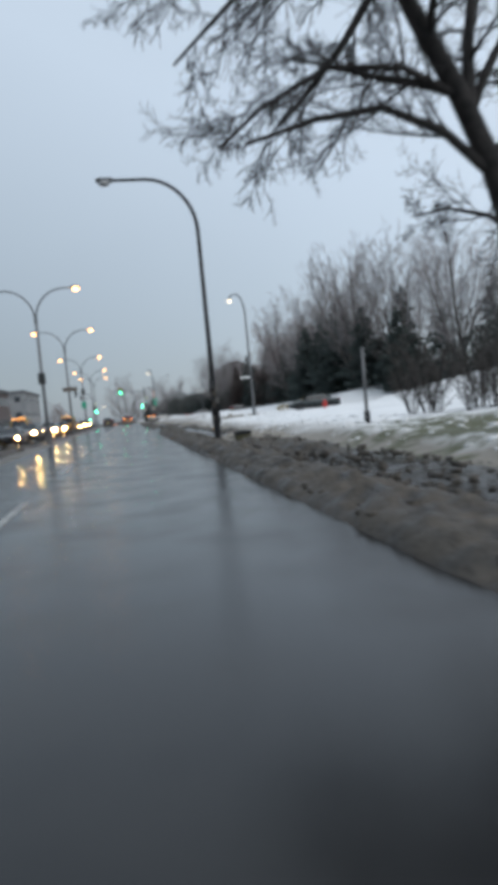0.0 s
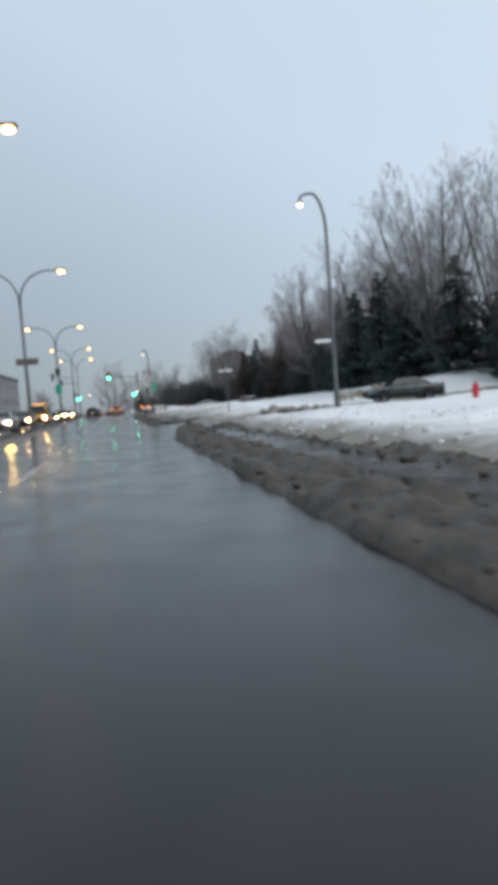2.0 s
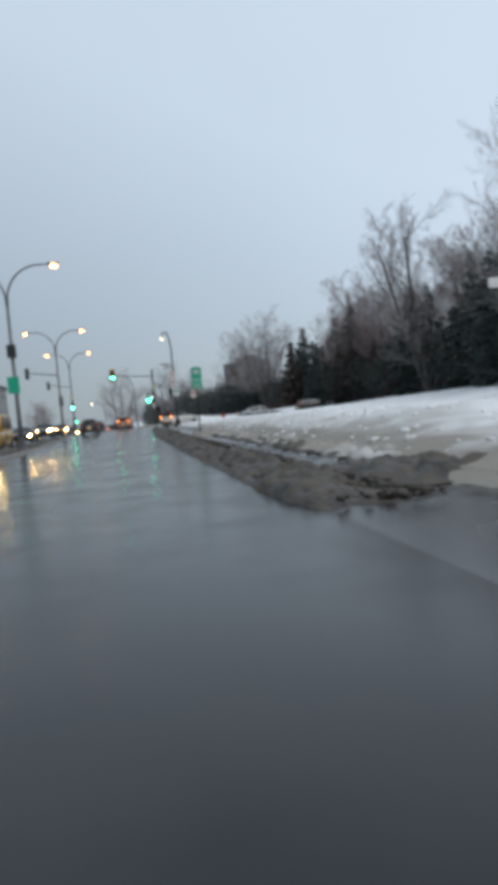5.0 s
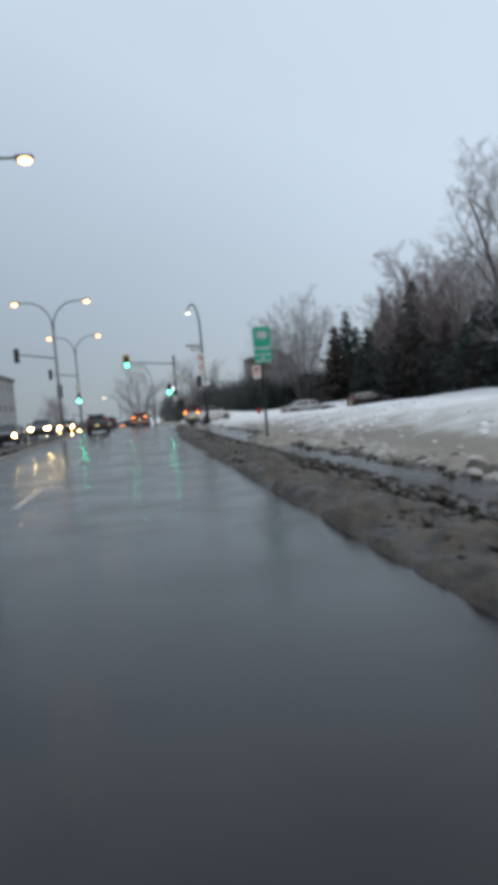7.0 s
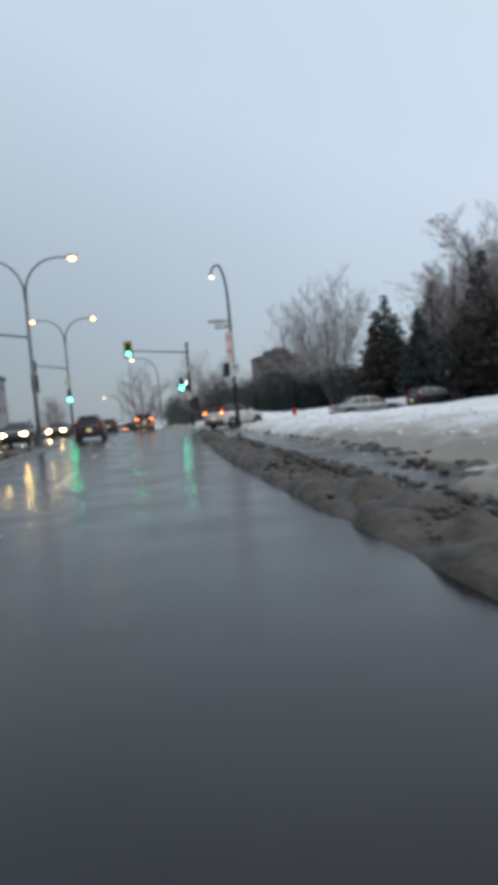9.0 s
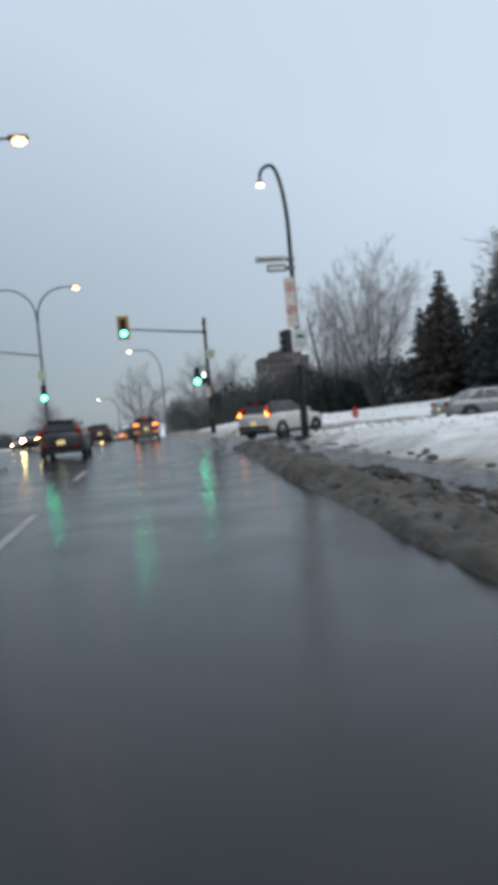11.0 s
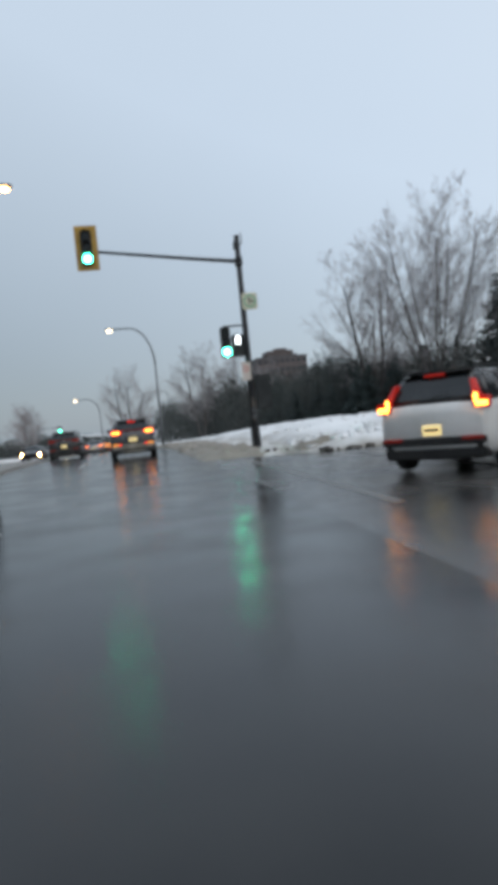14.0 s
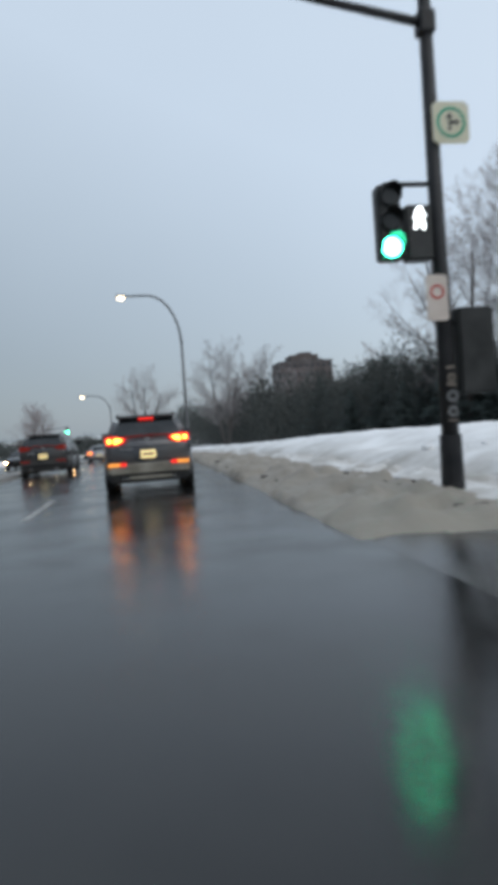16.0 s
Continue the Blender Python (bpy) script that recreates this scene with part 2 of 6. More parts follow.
def snow_material():
    """White snow that turns brown and gritty beside the carriageway."""
    m = mat("old_snow", (0.74, 0.75, 0.76), (0.88, 0.885, 0.89), 0.6, 0.8, scale=0.35, fine=7, bump=0.9, bump_scale=4.5)
    n, l = m.node_tree.nodes, m.node_tree.links
    p = n["Principled BSDF"]
    clean = p.inputs["Base Color"].links[0].from_socket
    at = n.new("ShaderNodeAttribute")
    at.attribute_name = "dirt"
    no, ad, mr, mx = n.new("ShaderNodeTexNoise"), n.new("ShaderNodeMath"), n.new("ShaderNodeMapRange"), n.new("ShaderNodeMix")
    no.inputs["Scale"].default_value, no.inputs["Detail"].default_value = 1.6, 8
    tc = n.new("ShaderNodeTexCoord")
    l.new(tc.outputs["Object"], no.inputs["Vector"])
    l.new(no.outputs["Fac"], ad.inputs[0])
    ad.operation = "MULTIPLY_ADD"
    ad.inputs[1].default_value = 0.55
    l.new(at.outputs["Fac"], ad.inputs[2])
    l.new(ad.outputs[0], mr.inputs["Value"])
    mr.inputs["From Min"].default_value, mr.inputs["From Max"].default_value = 0.40, 0.98
    mx.data_type = "RGBA"
    mx.inputs[7].default_value = (0.25, 0.226, 0.192, 1)
    l.new(mr.outputs["Result"], mx.inputs[0])
    l.new(clean, mx.inputs[6])
    ga, gn, gm, gx_ = n.new("ShaderNodeAttribute"), n.new("ShaderNodeTexNoise"), n.new("ShaderNodeMapRange"), n.new("ShaderNodeMix")
    ga.attribute_name = "grass"
    gn.inputs["Scale"].default_value, gn.inputs["Detail"].default_value = 2.0, 8
    gs = n.new("ShaderNodeMath")
    l.new(tc.outputs["Object"], gn.inputs["Vector"])
    l.new(gn.outputs["Fac"], gs.inputs[0])
    l.new(ga.outputs["Fac"], gs.inputs[1])
    l.new(gs.outputs[0], gm.inputs["Value"])
    gm.inputs["From Min"].default_value, gm.inputs["From Max"].default_value = 0.95, 1.12
    gx_.data_type = "RGBA"
    gx_.inputs[7].default_value = (0.085, 0.088, 0.042, 1)
    l.new(gm.outputs["Result"], gx_.inputs[0])
    l.new(mx.outputs[2], gx_.inputs[6])
    l.new(gx_.outputs[2], p.inputs["Base Color"])
    return m


SNOW = snow_material()


# ---- builders ----
def link_mesh(name, bm, material, smooth=False):
    me = bpy.data.meshes.new(name)
    bm.normal_update()
    bm.to_mesh(me)
    bm.free()
    me.materials.append(material)
    if smooth:
        me.shade_smooth()
    return new(name, me)


def part(name, bm, material, parent, label="", smooth=False):
    ob = link_mesh(name, bm, material, smooth)
    ob.parent = parent
    return tagged(ob, label=label)


def raw(name, verts, faces, material, parent=None, smooth=False):
    me = bpy.data.meshes.new(name)
    me.from_pydata(verts, [], faces)
    me.materials.append(material)
    if smooth:
        me.shade_smooth()
    me.update()
    ob = new(name, me)
    ob.parent = parent
    return ob


def thing(name, m, label, category, group="", kind=""):
    ob = new(name)
    ob.empty_display_size = 0.2
    ob.matrix_basis = m
    return tagged(ob, label, category, group, kind)


def bm_box(x0, x1, y0, y1, z0, z1, bevel=0.0, seg=1):
    bm = bmesh.new()
    bmesh.ops.create_cube(bm, size=1, matrix=Matrix.LocRotScale(((x0 + x1) / 2, (y0 + y1) / 2, (z0 + z1) / 2), None, (x1 - x0, y1 - y0, z1 - z0)))
    if bevel:
        bmesh.ops.bevel(bm, geom=bm.edges[:], offset=bevel, segments=seg, affect="EDGES")
    return bm


def bm_cyl(r0, r1, h, seg=16, m=None, bevel=0.0):
    bm = bmesh.new()
    bmesh.ops.create_cone(bm, cap_ends=True, segments=seg, radius1=r0, radius2=r1, depth=h, matrix=(m or Matrix()) @ Matrix.Translation((0, 0, h / 2)))
    if bevel:
        bmesh.ops.bevel(bm, geom=[e for e in bm.edges if not any(len(f.verts) == 4 and len(e.link_faces) == 2 and all(len(g.verts) == 4 for g in e.link_faces) for f in e.link_faces)], offset=bevel, segments=2, affect="EDGES")
    return bm


def sweep(points, radii, k=10, caps=True):
    """A tapered tube along points."""
    bm = bmesh.new()
    pts = [Vector(p) for p in points]
    rings = []
    for i, p in enumerate(pts):
        d = (pts[min(i + 1, len(pts) - 1)] - pts[max(i - 1, 0)]).normalized()
        u = d.orthogonal() if abs(d.z) > 0.999 else d.cross(Vector((0, 0, 1)))
        if i and rings:
            u = last - d * last.dot(d)
        u.normalize()
        last = u
        v = d.cross(u)
        rings.append([bm.verts.new(p + (u * math.cos(a) + v * math.sin(a)) * radii[i]) for a in (2 * math.pi * j / k for j in range(k))])
    for a, b in zip(rings, rings[1:]):
        for j in range(k):
            bm.faces.new((a[j], a[(j + 1) % k], b[(j + 1) % k], b[j]))
    if caps:
        bm.faces.new(rings[0][::-1])
        bm.faces.new(rings[-1])
    return bm


def bm_ring(r0, r1, t, seg=24):
    """A flat ring in the xz plane, facing -y."""
    bm = bmesh.new()
    v = []
    for y in (0, t):
        for r in (r0, r1):
            v.append([bm.verts.new((r * math.cos(2 * math.pi * i / seg), y, r * math.sin(2 * math.pi * i / seg))) for i in range(seg)])
    for a, b in ((0, 1), (1, 3), (3, 2), (2, 0)):
        for i in range(seg):
            bm.faces.new((v[a][i], v[b][i], v[b][(i + 1) % seg], v[a][(i + 1) % seg]))
    bmesh.ops.recalc_face_normals(bm, faces=bm.faces[:])
    return bm


def bm_poly(pts, t):
    """An outline of (x, z) points, extruded t metres along +y."""
    bm = bmesh.new()
    f = bm.faces.new([bm.verts.new((x, 0, z)) for x, z in pts])
    r = bmesh.ops.extrude_face_region(bm, geom=[f])
    bmesh.ops.translate(bm, verts=[g for g in r["geom"] if isinstance(g, bmesh.types.BMVert)], vec=(0, t, 0))
    bmesh.ops.recalc_face_normals(bm, faces=bm.faces[:])
    return bm


def moved(bm, x, y, z, rx=0, ry=0, rz=0):
    bmesh.ops.transform(bm, matrix=pose(x, y, z, rx, ry, rz), verts=bm.verts[:])
    return bm


def smooth01(a, b, x):
    s = np.clip((x - a) / (b - a), 0, 1)
    return s * s * (3 - 2 * s)


def quads(name, v, f, material, smooth=False):
    """A mesh from arrays of points and of four-cornered faces."""
    me = bpy.data.meshes.new(name)
    v, f = np.asarray(v, np.float32), np.asarray(f, np.int32)
    me.vertices.add(len(v))
    me.vertices.foreach_set("co", v.ravel())
    me.loops.add(f.size)
    me.loops.foreach_set("vertex_index", f.ravel())
    me.polygons.add(len(f))
    me.polygons.foreach_set("loop_start", np.arange(0, f.size, 4, dtype=np.int32))
    me.polygons.foreach_set("loop_total", np.full(len(f), 4, np.int32))
    me.materials.append(material)
    me.update(calc_edges=True)
    me.validate()
    if smooth:
        me.shade_smooth()
    return me


# ---- lie of the land ----
def road_z(y):
    """The road is level up to the crossing and runs downhill beyond it."""
    y = np.asarray(y, float)
    return np.where(y < 140, 0, np.where(y < 165, -0.0006 * (y - 140) ** 2, np.maximum(-0.375 - 0.03 * (y - 165), -11.0)))


def road_x(y):
    """The road bends gently to the left far ahead."""
    y = np.asarray(y, float)
    return np.where(y < 170, 0.0, -((np.minimum(y, 700) - 170) ** 2) / 7600 - np.maximum(y - 700, 0) * 0.14)


RISE = ((-150, 34, 48, 66, 80, 96, 120, 150, 170, 200, 1500), (1.2, 1.3, 2.0, 2.0, 1.5, 1.0, 0.6, 0.6, 0.5, 0.4, 0.4))
RIDGE = ((-150, 65, 72, 97, 108, 120, 124, 139, 144, 172, 190, 1500), (0.0, 0.0, 0.46, 0.38, 0.16, 0.08, 0.06, 0.1, 0.42, 0.30, 0.1, 0.1))
STREETS = ((53.0, 62.3), (124.6, 137.2))


def bank_z(x, y):
    """Height of the firm ground beside the road."""
    cut = 1 - 0.75 * np.maximum(*[smooth01(a - 7, a, y) * (1 - smooth01(b, b + 7, y)) for a, b in STREETS])
    level = smooth01(119, 125, y) * (1 - smooth01(139, 144, y))
    return road_z(y) + 0.10 - 0.05 * level + 0.022 * (1 - level) * np.clip(x - 5, 0, 12) + np.interp(y, *RISE) * smooth01(15, 30, x) * cut


def in_street(x, y):
    """1 inside a side street, 0 in the snow, with flared corners."""
    s = 0 * np.asarray(y, float)
    for a, b in STREETS:
        flare = 2.6 * np.clip((7.0 - x) / 5, 0, 1) ** 2
        s = np.maximum(s, smooth01(a - flare - 0.9, a - flare, y) * (1 - smooth01(b + flare, b + flare + 0.9, y)))
    return s


def fuzz(x, y, scale, seed=0.0, octaves=4):
    """Fractal value noise on arrays."""
    out, amp, tot = 0, 1.0, 0
    for o in range(octaves):
        u, v = x / scale * 2**o + seed + 17.3 * o, y / scale * 2**o + seed * 1.7 + 5.1 * o
        i, j = np.floor(u), np.floor(v)
        fu, fv = u - i, v - j
        fu, fv = fu * fu * (3 - 2 * fu), fv * fv * (3 - 2 * fv)

        def h(a, b):
            s = np.sin(a * 127.1 + b * 311.7 + 74.7) * 43758.5453
            return s - np.floor(s)

        out = out + amp * (h(i, j) * (1 - fu) * (1 - fv) + h(i + 1, j) * fu * (1 - fv) + h(i, j + 1) * (1 - fu) * fv + h(i + 1, j + 1) * fu * fv)
        tot += amp
        amp *= 0.5
    return out / tot


def sheet(name, xs, ys, height, material, dirt=None, smooth=True):
    X, Y = np.meshgrid(xs, ys)
    Z = height(X, Y)
    n, k = len(xs), len(ys)
    idx = np.arange(n * k).reshape(k, n)
    faces = np.stack([idx[:-1, :-1], idx[:-1, 1:], idx[1:, 1:], idx[1:, :-1]], -1).reshape(-1, 4)
    ob = raw(name, np.stack([X, Y, Z], -1).reshape(-1, 3).tolist(), faces.tolist(), material, smooth=smooth)
    if dirt is not None:
        at = ob.data.attributes.new("dirt", "FLOAT", "POINT")
        at.data.foreach_set("value", np.ravel(dirt(X, Y)).astype(np.float32))
    return ob


def drift(y):
    """How far the right-hand kerb swings out towards the two crossings."""
    y = np.asarray(y, float)
    return 0.85 * smooth01(98, 126, y) * (1 - smooth01(140, 150, y)) + 0.8 * smooth01(45, 53.5, y) * (1 - smooth01(58, 66, y))


def ribbon(name, x0, x1, y0, y1, z, material, thick=0.12, step=4.0, cols=2, left=0.0, right=0.0):
    """A slab along the road from x0 to x1, its top z above the road. left, right: the share of the kerb's drift that its sides follow."""
    ys = np.linspace(y0, y1, max(2, int((y1 - y0) / step) + 1))
    xs = np.linspace(x0, x1, cols)
    v, f = [], []
    for y in ys:
        for zz in (z, z - thick):
            v += [(x + float(road_x(y)) + float(drift(y)) * (left + (right - left) * (x - x0) / (x1 - x0)), y, float(road_z(y)) + zz) for x in xs]
    k = 2 * cols
    for i in range(len(ys) - 1):
        a, b = i * k, (i + 1) * k
        for j in range(cols - 1):
            f.append((a + j, a + j + 1, b + j + 1, b + j))
            f.append((a + cols + j + 1, a + cols + j, b + cols + j, b + cols + j + 1))
        f.append((a, b, b + cols, a + cols))
        f.append((a + cols - 1, a + k - 1, b + k - 1, b + cols - 1))
    e = (len(ys) - 1) * k
    f.append(tuple(range(cols - 1, -1, -1)) + tuple(range(cols, k)))
    f.append(tuple(range(e, e + cols)) + tuple(range(e + k - 1, e + cols - 1, -1)))
    return tagged(raw(name, v, f, material), kind="structure")


# ---- ground, road, pavement ----
def ground_z(x, y):
    lumps = fuzz(x, y, 3.2, 2.0) - 0.5
    small = fuzz(x, y, 0.9, 8.0) - 0.5
    xx = x - road_x(y)
    snow = smooth01(4.95, 6.0, xx) * (0.16 + 0.22 * fuzz(x, y, 6.0, 4.0) + 0.07 * lumps + 0.06 * small + 0.09 * (fuzz(x, y, 0.7, 14.0, 2) - 0.5) + 0.14 * (fuzz(x, y, 1.7, 23.0, 3) - 0.5))
    ridge = np.exp(-(((xx - 9.3) / 2.9) ** 2)) * np.interp(y, *RIDGE) * (0.85 + 0.3 * fuzz(x, y, 7.0, 11.0)) * smooth01(5.2, 7.5, xx)
    st = in_street(xx, y)
    edge = st * (1 - st) * 4
    right = bank_z(xx, y) + (snow + ridge) * (1 - st) + edge * 0.25 * fuzz(x, y, 1.1, 3.0) * smooth01(5, 7, xx) - 0.12 * st
    under = road_z(y) - 0.4
    left = road_z(y) + 0.10 + smooth01(-15.3, -17.0, xx) * (0.2 + 0.3 * fuzz(x, y, 5.0, 1.0))
    z = np.where(xx > 4.7, right, np.where(xx < -15.0, left, under))
    return np.where((xx > 4.7) & (xx < 4.95), np.minimum(z, bank_z(xx, y) - 0.03), z)


def ground_dirt(x, y):
    xx = x - road_x(y)
    d = 0.78 * np.exp(-np.maximum(xx - 5.0, 0) / (2.9 - 1.5 * (1 - smooth01(46, 60, y)))) + 0.36 * np.exp(-np.maximum(xx - 5.0, 0) / 0.45)
    d = d * (1 - 0.5 * smooth01(98, 110, y))
    d = d + 0.7 * (fuzz(x, y, 1.3, 33.0) - 0.45) * np.exp(-np.maximum(xx - 5.0, 0) / 5.0)
    st = in_street(xx, y)
    d = np.maximum(d, 0.75 * smooth01(0.35, 0.95, st))
    d = np.where(xx < -15, 0.6 * np.exp(-np.maximum(-15 - xx, 0) / 2.0), d)
    return d


def ground_grass(x, y):
    return 0.8 * np.exp(-(((x - 9) / 6.0) ** 2) - ((y - 12) / 9.0) ** 2)


gx = np.r_[np.linspace(-900, -60, 15), np.linspace(-52, -15.1, 20), -14.9, np.linspace(-14, 4, 7), 4.71, 4.93, np.linspace(4.96, 14, 60), np.linspace(14.3, 34, 50), np.linspace(35, 70, 22), np.linspace(80, 900, 16)]
gy = np.r_[np.linspace(-150, -5, 15), np.linspace(-3, 60, 250), np.linspace(60.4, 150, 380), np.linspace(150.8, 230, 80), np.linspace(234, 420, 40), np.linspace(440, 2600, 24)]
land = tagged(sheet("ground", gx, gy, ground_z, SNOW, ground_dirt), kind="structure")
patch = land.data.attributes.new("grass", "FLOAT", "POINT")
patch.data.foreach_set("value", np.ravel(ground_grass(*np.meshgrid(gx, gy))).astype(np.float32))
ribbon("road", -15.0, 2.32, -150, 900, 0.0, ASPHALT, 0.3, 3.0, 12, 0.0, 1.0)
for i, (a, b) in enumerate(STREETS):
    sx = np.r_[1.9, 2.2, 2.6, np.linspace(3, 12, 14), np.linspace(14, 70, 20)]
    sy = np.linspace(a - 3.4, b + 3.4, 26)

    def street_z(x, y):
        return np.where(x < 5.4, road_z(y) - 0.02 + 0.04 * smooth01(1.9, 2.6, x), bank_z(x, y) - 0.02) - 0.35 * (1 - (in_street(x, y) > 0.05)) * (x > 3.2)

    tagged(sheet(f"side_street_{i + 1}", sx, sy, street_z, ASPHALT_OLD), kind="structure")
for i, (a, b) in enumerate(((-150, 50.6), (66.4, 124.2), (140.4, 700))):
    ribbon(f"pavement_{i + 1}", 3.2, 4.98, a, b, 0.075, SIDEWALK, 0.45, 3.0)
    ribbon(f"verge_{i + 1}", 2.27, 3.198, a, b, 0.035, ASPHALT_OLD, 0.4, 3.0, left=1.0)
# kerb stones along the right side, 2.4 m each
kerb_right = tagged(new("kerb_right"), kind="structure")
me_kerb = bpy.data.meshes.new("kerb_stone")
kb = bm_box(-0.075, 0.075, -1.19, 1.19, -0.3, 0.014, 0.006)
kb.to_mesh(me_kerb)
kb.free()
me_kerb.materials.append(CONCRETE)
kerb_median = tagged(new("kerb_median"), kind="structure")
for y in np.arange(-20, 215, 2.4):
    if any(a - 3.2 < y < b + 3.2 for a, b in STREETS):
        continue
    k = new("kerb_stone", me_kerb)
    k.matrix_basis = pose(2.185 + float(road_x(y) + drift(y)), float(y), float(road_z(y)))
    k.parent = kerb_right
for x in (-4.78, -6.5):
    for y in np.arange(-5, 215, 2.4):
        if 124 < y < 139.5:
            continue
        k = new("kerb_stone", me_kerb)
        k.matrix_basis = pose(x + float(road_x(y)), float(y), float(road_z(y)))
        k.parent = kerb_median
for i, (a, b) in enumerate(((-6.2, 124.1), (139.6, 700))):
    ribbon(f"median_{i + 1}", -6.42, -4.86, a, b, 0.11, CONCRETE, 0.3, 3.0)


def lumpy(x0, x1, y0, y1, high, seed, mat_, step=0.075, taper=1.0, follow=0.0, soil=0.42):
    """A ridge of ploughed slush with an uneven crest and ragged edges. follow: the share of the kerb's drift that it takes."""
    xs, ys = np.arange(x0, x1 + 0.01, step), np.arange(y0, y1 + 0.01, step * 1.25)

    def hz(x, y):
        u = (x - x0) / (x1 - x0) + 0.46 * (fuzz(x, y, 0.9, seed) - 0.5) + 0.34 * (fuzz(x, y, 3.4, seed + 2) - 0.5)
        prof = np.clip(np.sin(np.clip(u, 0, 1) * math.pi), 0, 1) ** 0.42
        lump = 0.22 + 0.8 * fuzz(x, y, 1.0, seed + 3, 5) + 0.7 * (fuzz(x, y, 5.0, seed + 9) - 0.5) + 1.9 * (fuzz(x, y, 0.42, seed + 5, 4) - 0.5)
        crumb = 0.34 * np.maximum(fuzz(x, y, 0.24, seed + 7, 2) - 0.55, 0)
        rim = smooth01(x0, x0 + 0.10, x) * (1 - smooth01(x1 - 0.10, x1, x))
        end = smooth01(y0, y0 + taper, y) * (1 - smooth01(y1 - taper, y1, y))
        return road_z(y) - 0.04 + ((high * np.maximum(lump, 0.04) + crumb) * prof + 0.065) * end * rim

    ob = sheet("slush_bank", xs, ys, hz, mat_, lambda x, y: soil + 0.5 * fuzz(x, y, 0.8, seed + 4))
    if follow:
        co = np.empty(len(ob.data.vertices) * 3, np.float32)
        ob.data.vertices.foreach_get("co", co)
        co = co.reshape(-1, 3)
        co[:, 0] += follow * drift(co[:, 1])
        ob.data.vertices.foreach_set("co", co.ravel())
    return tagged(ob, "brown ploughed slush ridge lying along the kerb", "slush", "slush along the road", "stuff")


lumpy(1.95, 3.3, -8, 52.4, 0.22, 1.0, SLUSH, follow=1.0)
lumpy(2.15, 3.1, 50.4, 54.6, 0.30, 21.0, SLUSH, taper=1.4, follow=1.0)
lumpy(1.9, 3.1, 62.5, 122.8, 0.20, 5.0, SLUSH, taper=1.6, follow=1.0)
lumpy(2.75, 3.75, 119.8, 123.9, 0.20, 31.0, SLUSH, taper=1.2)
lumpy(2.05, 4.4, 138.9, 190.0, 0.22, 85.0, SNOW, 0.10, soil=0.60)
lumpy(3.9, 6.4, 138.7, 190.0, 0.16, 86.0, SNOW, 0.12, soil=0.22)
lumpy(2.7, 5.0, 12.0, 27.5, 0.20, 91.0, SLUSH, taper=3.0)
lumpy(2.7, 5.9, 20.4, 26.0, 0.24, 101.0, SNOW, taper=1.5, soil=0.55)
lumpy(3.0, 5.8, 64.4, 67.6, 0.20, 61.0, SLUSH, taper=0.9)
lumpy(3.3, 5.3, 49.4, 52.0, 0.20, 63.0, SLUSH, taper=0.9)
lumpy(4.5, 5.6, 50.2, 53.6, 0.22, 93.0, SLUSH, taper=0.9)
lumpy(4.4, 6.0, 26, 51, 0.11, 95.0, SLUSH)
lumpy(4.35, 6.0, 66, 95, 0.20, 99.0, SNOW, taper=2.0)
lumpy(4.1, 5.7, 66, 96, 0.11, 97.0, SLUSH, taper=2.0)
lumpy(4.85, 5.5, 95, 124, 0.10, 98.0, SLUSH, taper=2.0)
lumpy(3.45, 5.0, 88.2, 92.6, 0.30, 103.0, SNOW, taper=1.1, soil=0.72)
lumpy(8.6, 14.0, 60.9, 63.4, 0.62, 87.0, SNOW, 0.12, taper=0.8)
lumpy(9.6, 13.2, 60.7, 62.2, 0.40, 88.0, SLUSH, 0.12, taper=0.7)
lumpy(-6.3, -5.0, -5, 123, 0.26, 51.0, SLUSH, 0.22)
lumpy(4.6, 11.5, 137.6, 140.2, 0.55, 81.0, SNOW, 0.12)
lumpy(5.6, 9.2, 137.3, 138.1, 0.10, 82.0, SLUSH, 0.08, taper=0.5)
lumpy(5.2, 8.5, 122.6, 124.8, 0.42, 83.0, SNOW, 0.12)


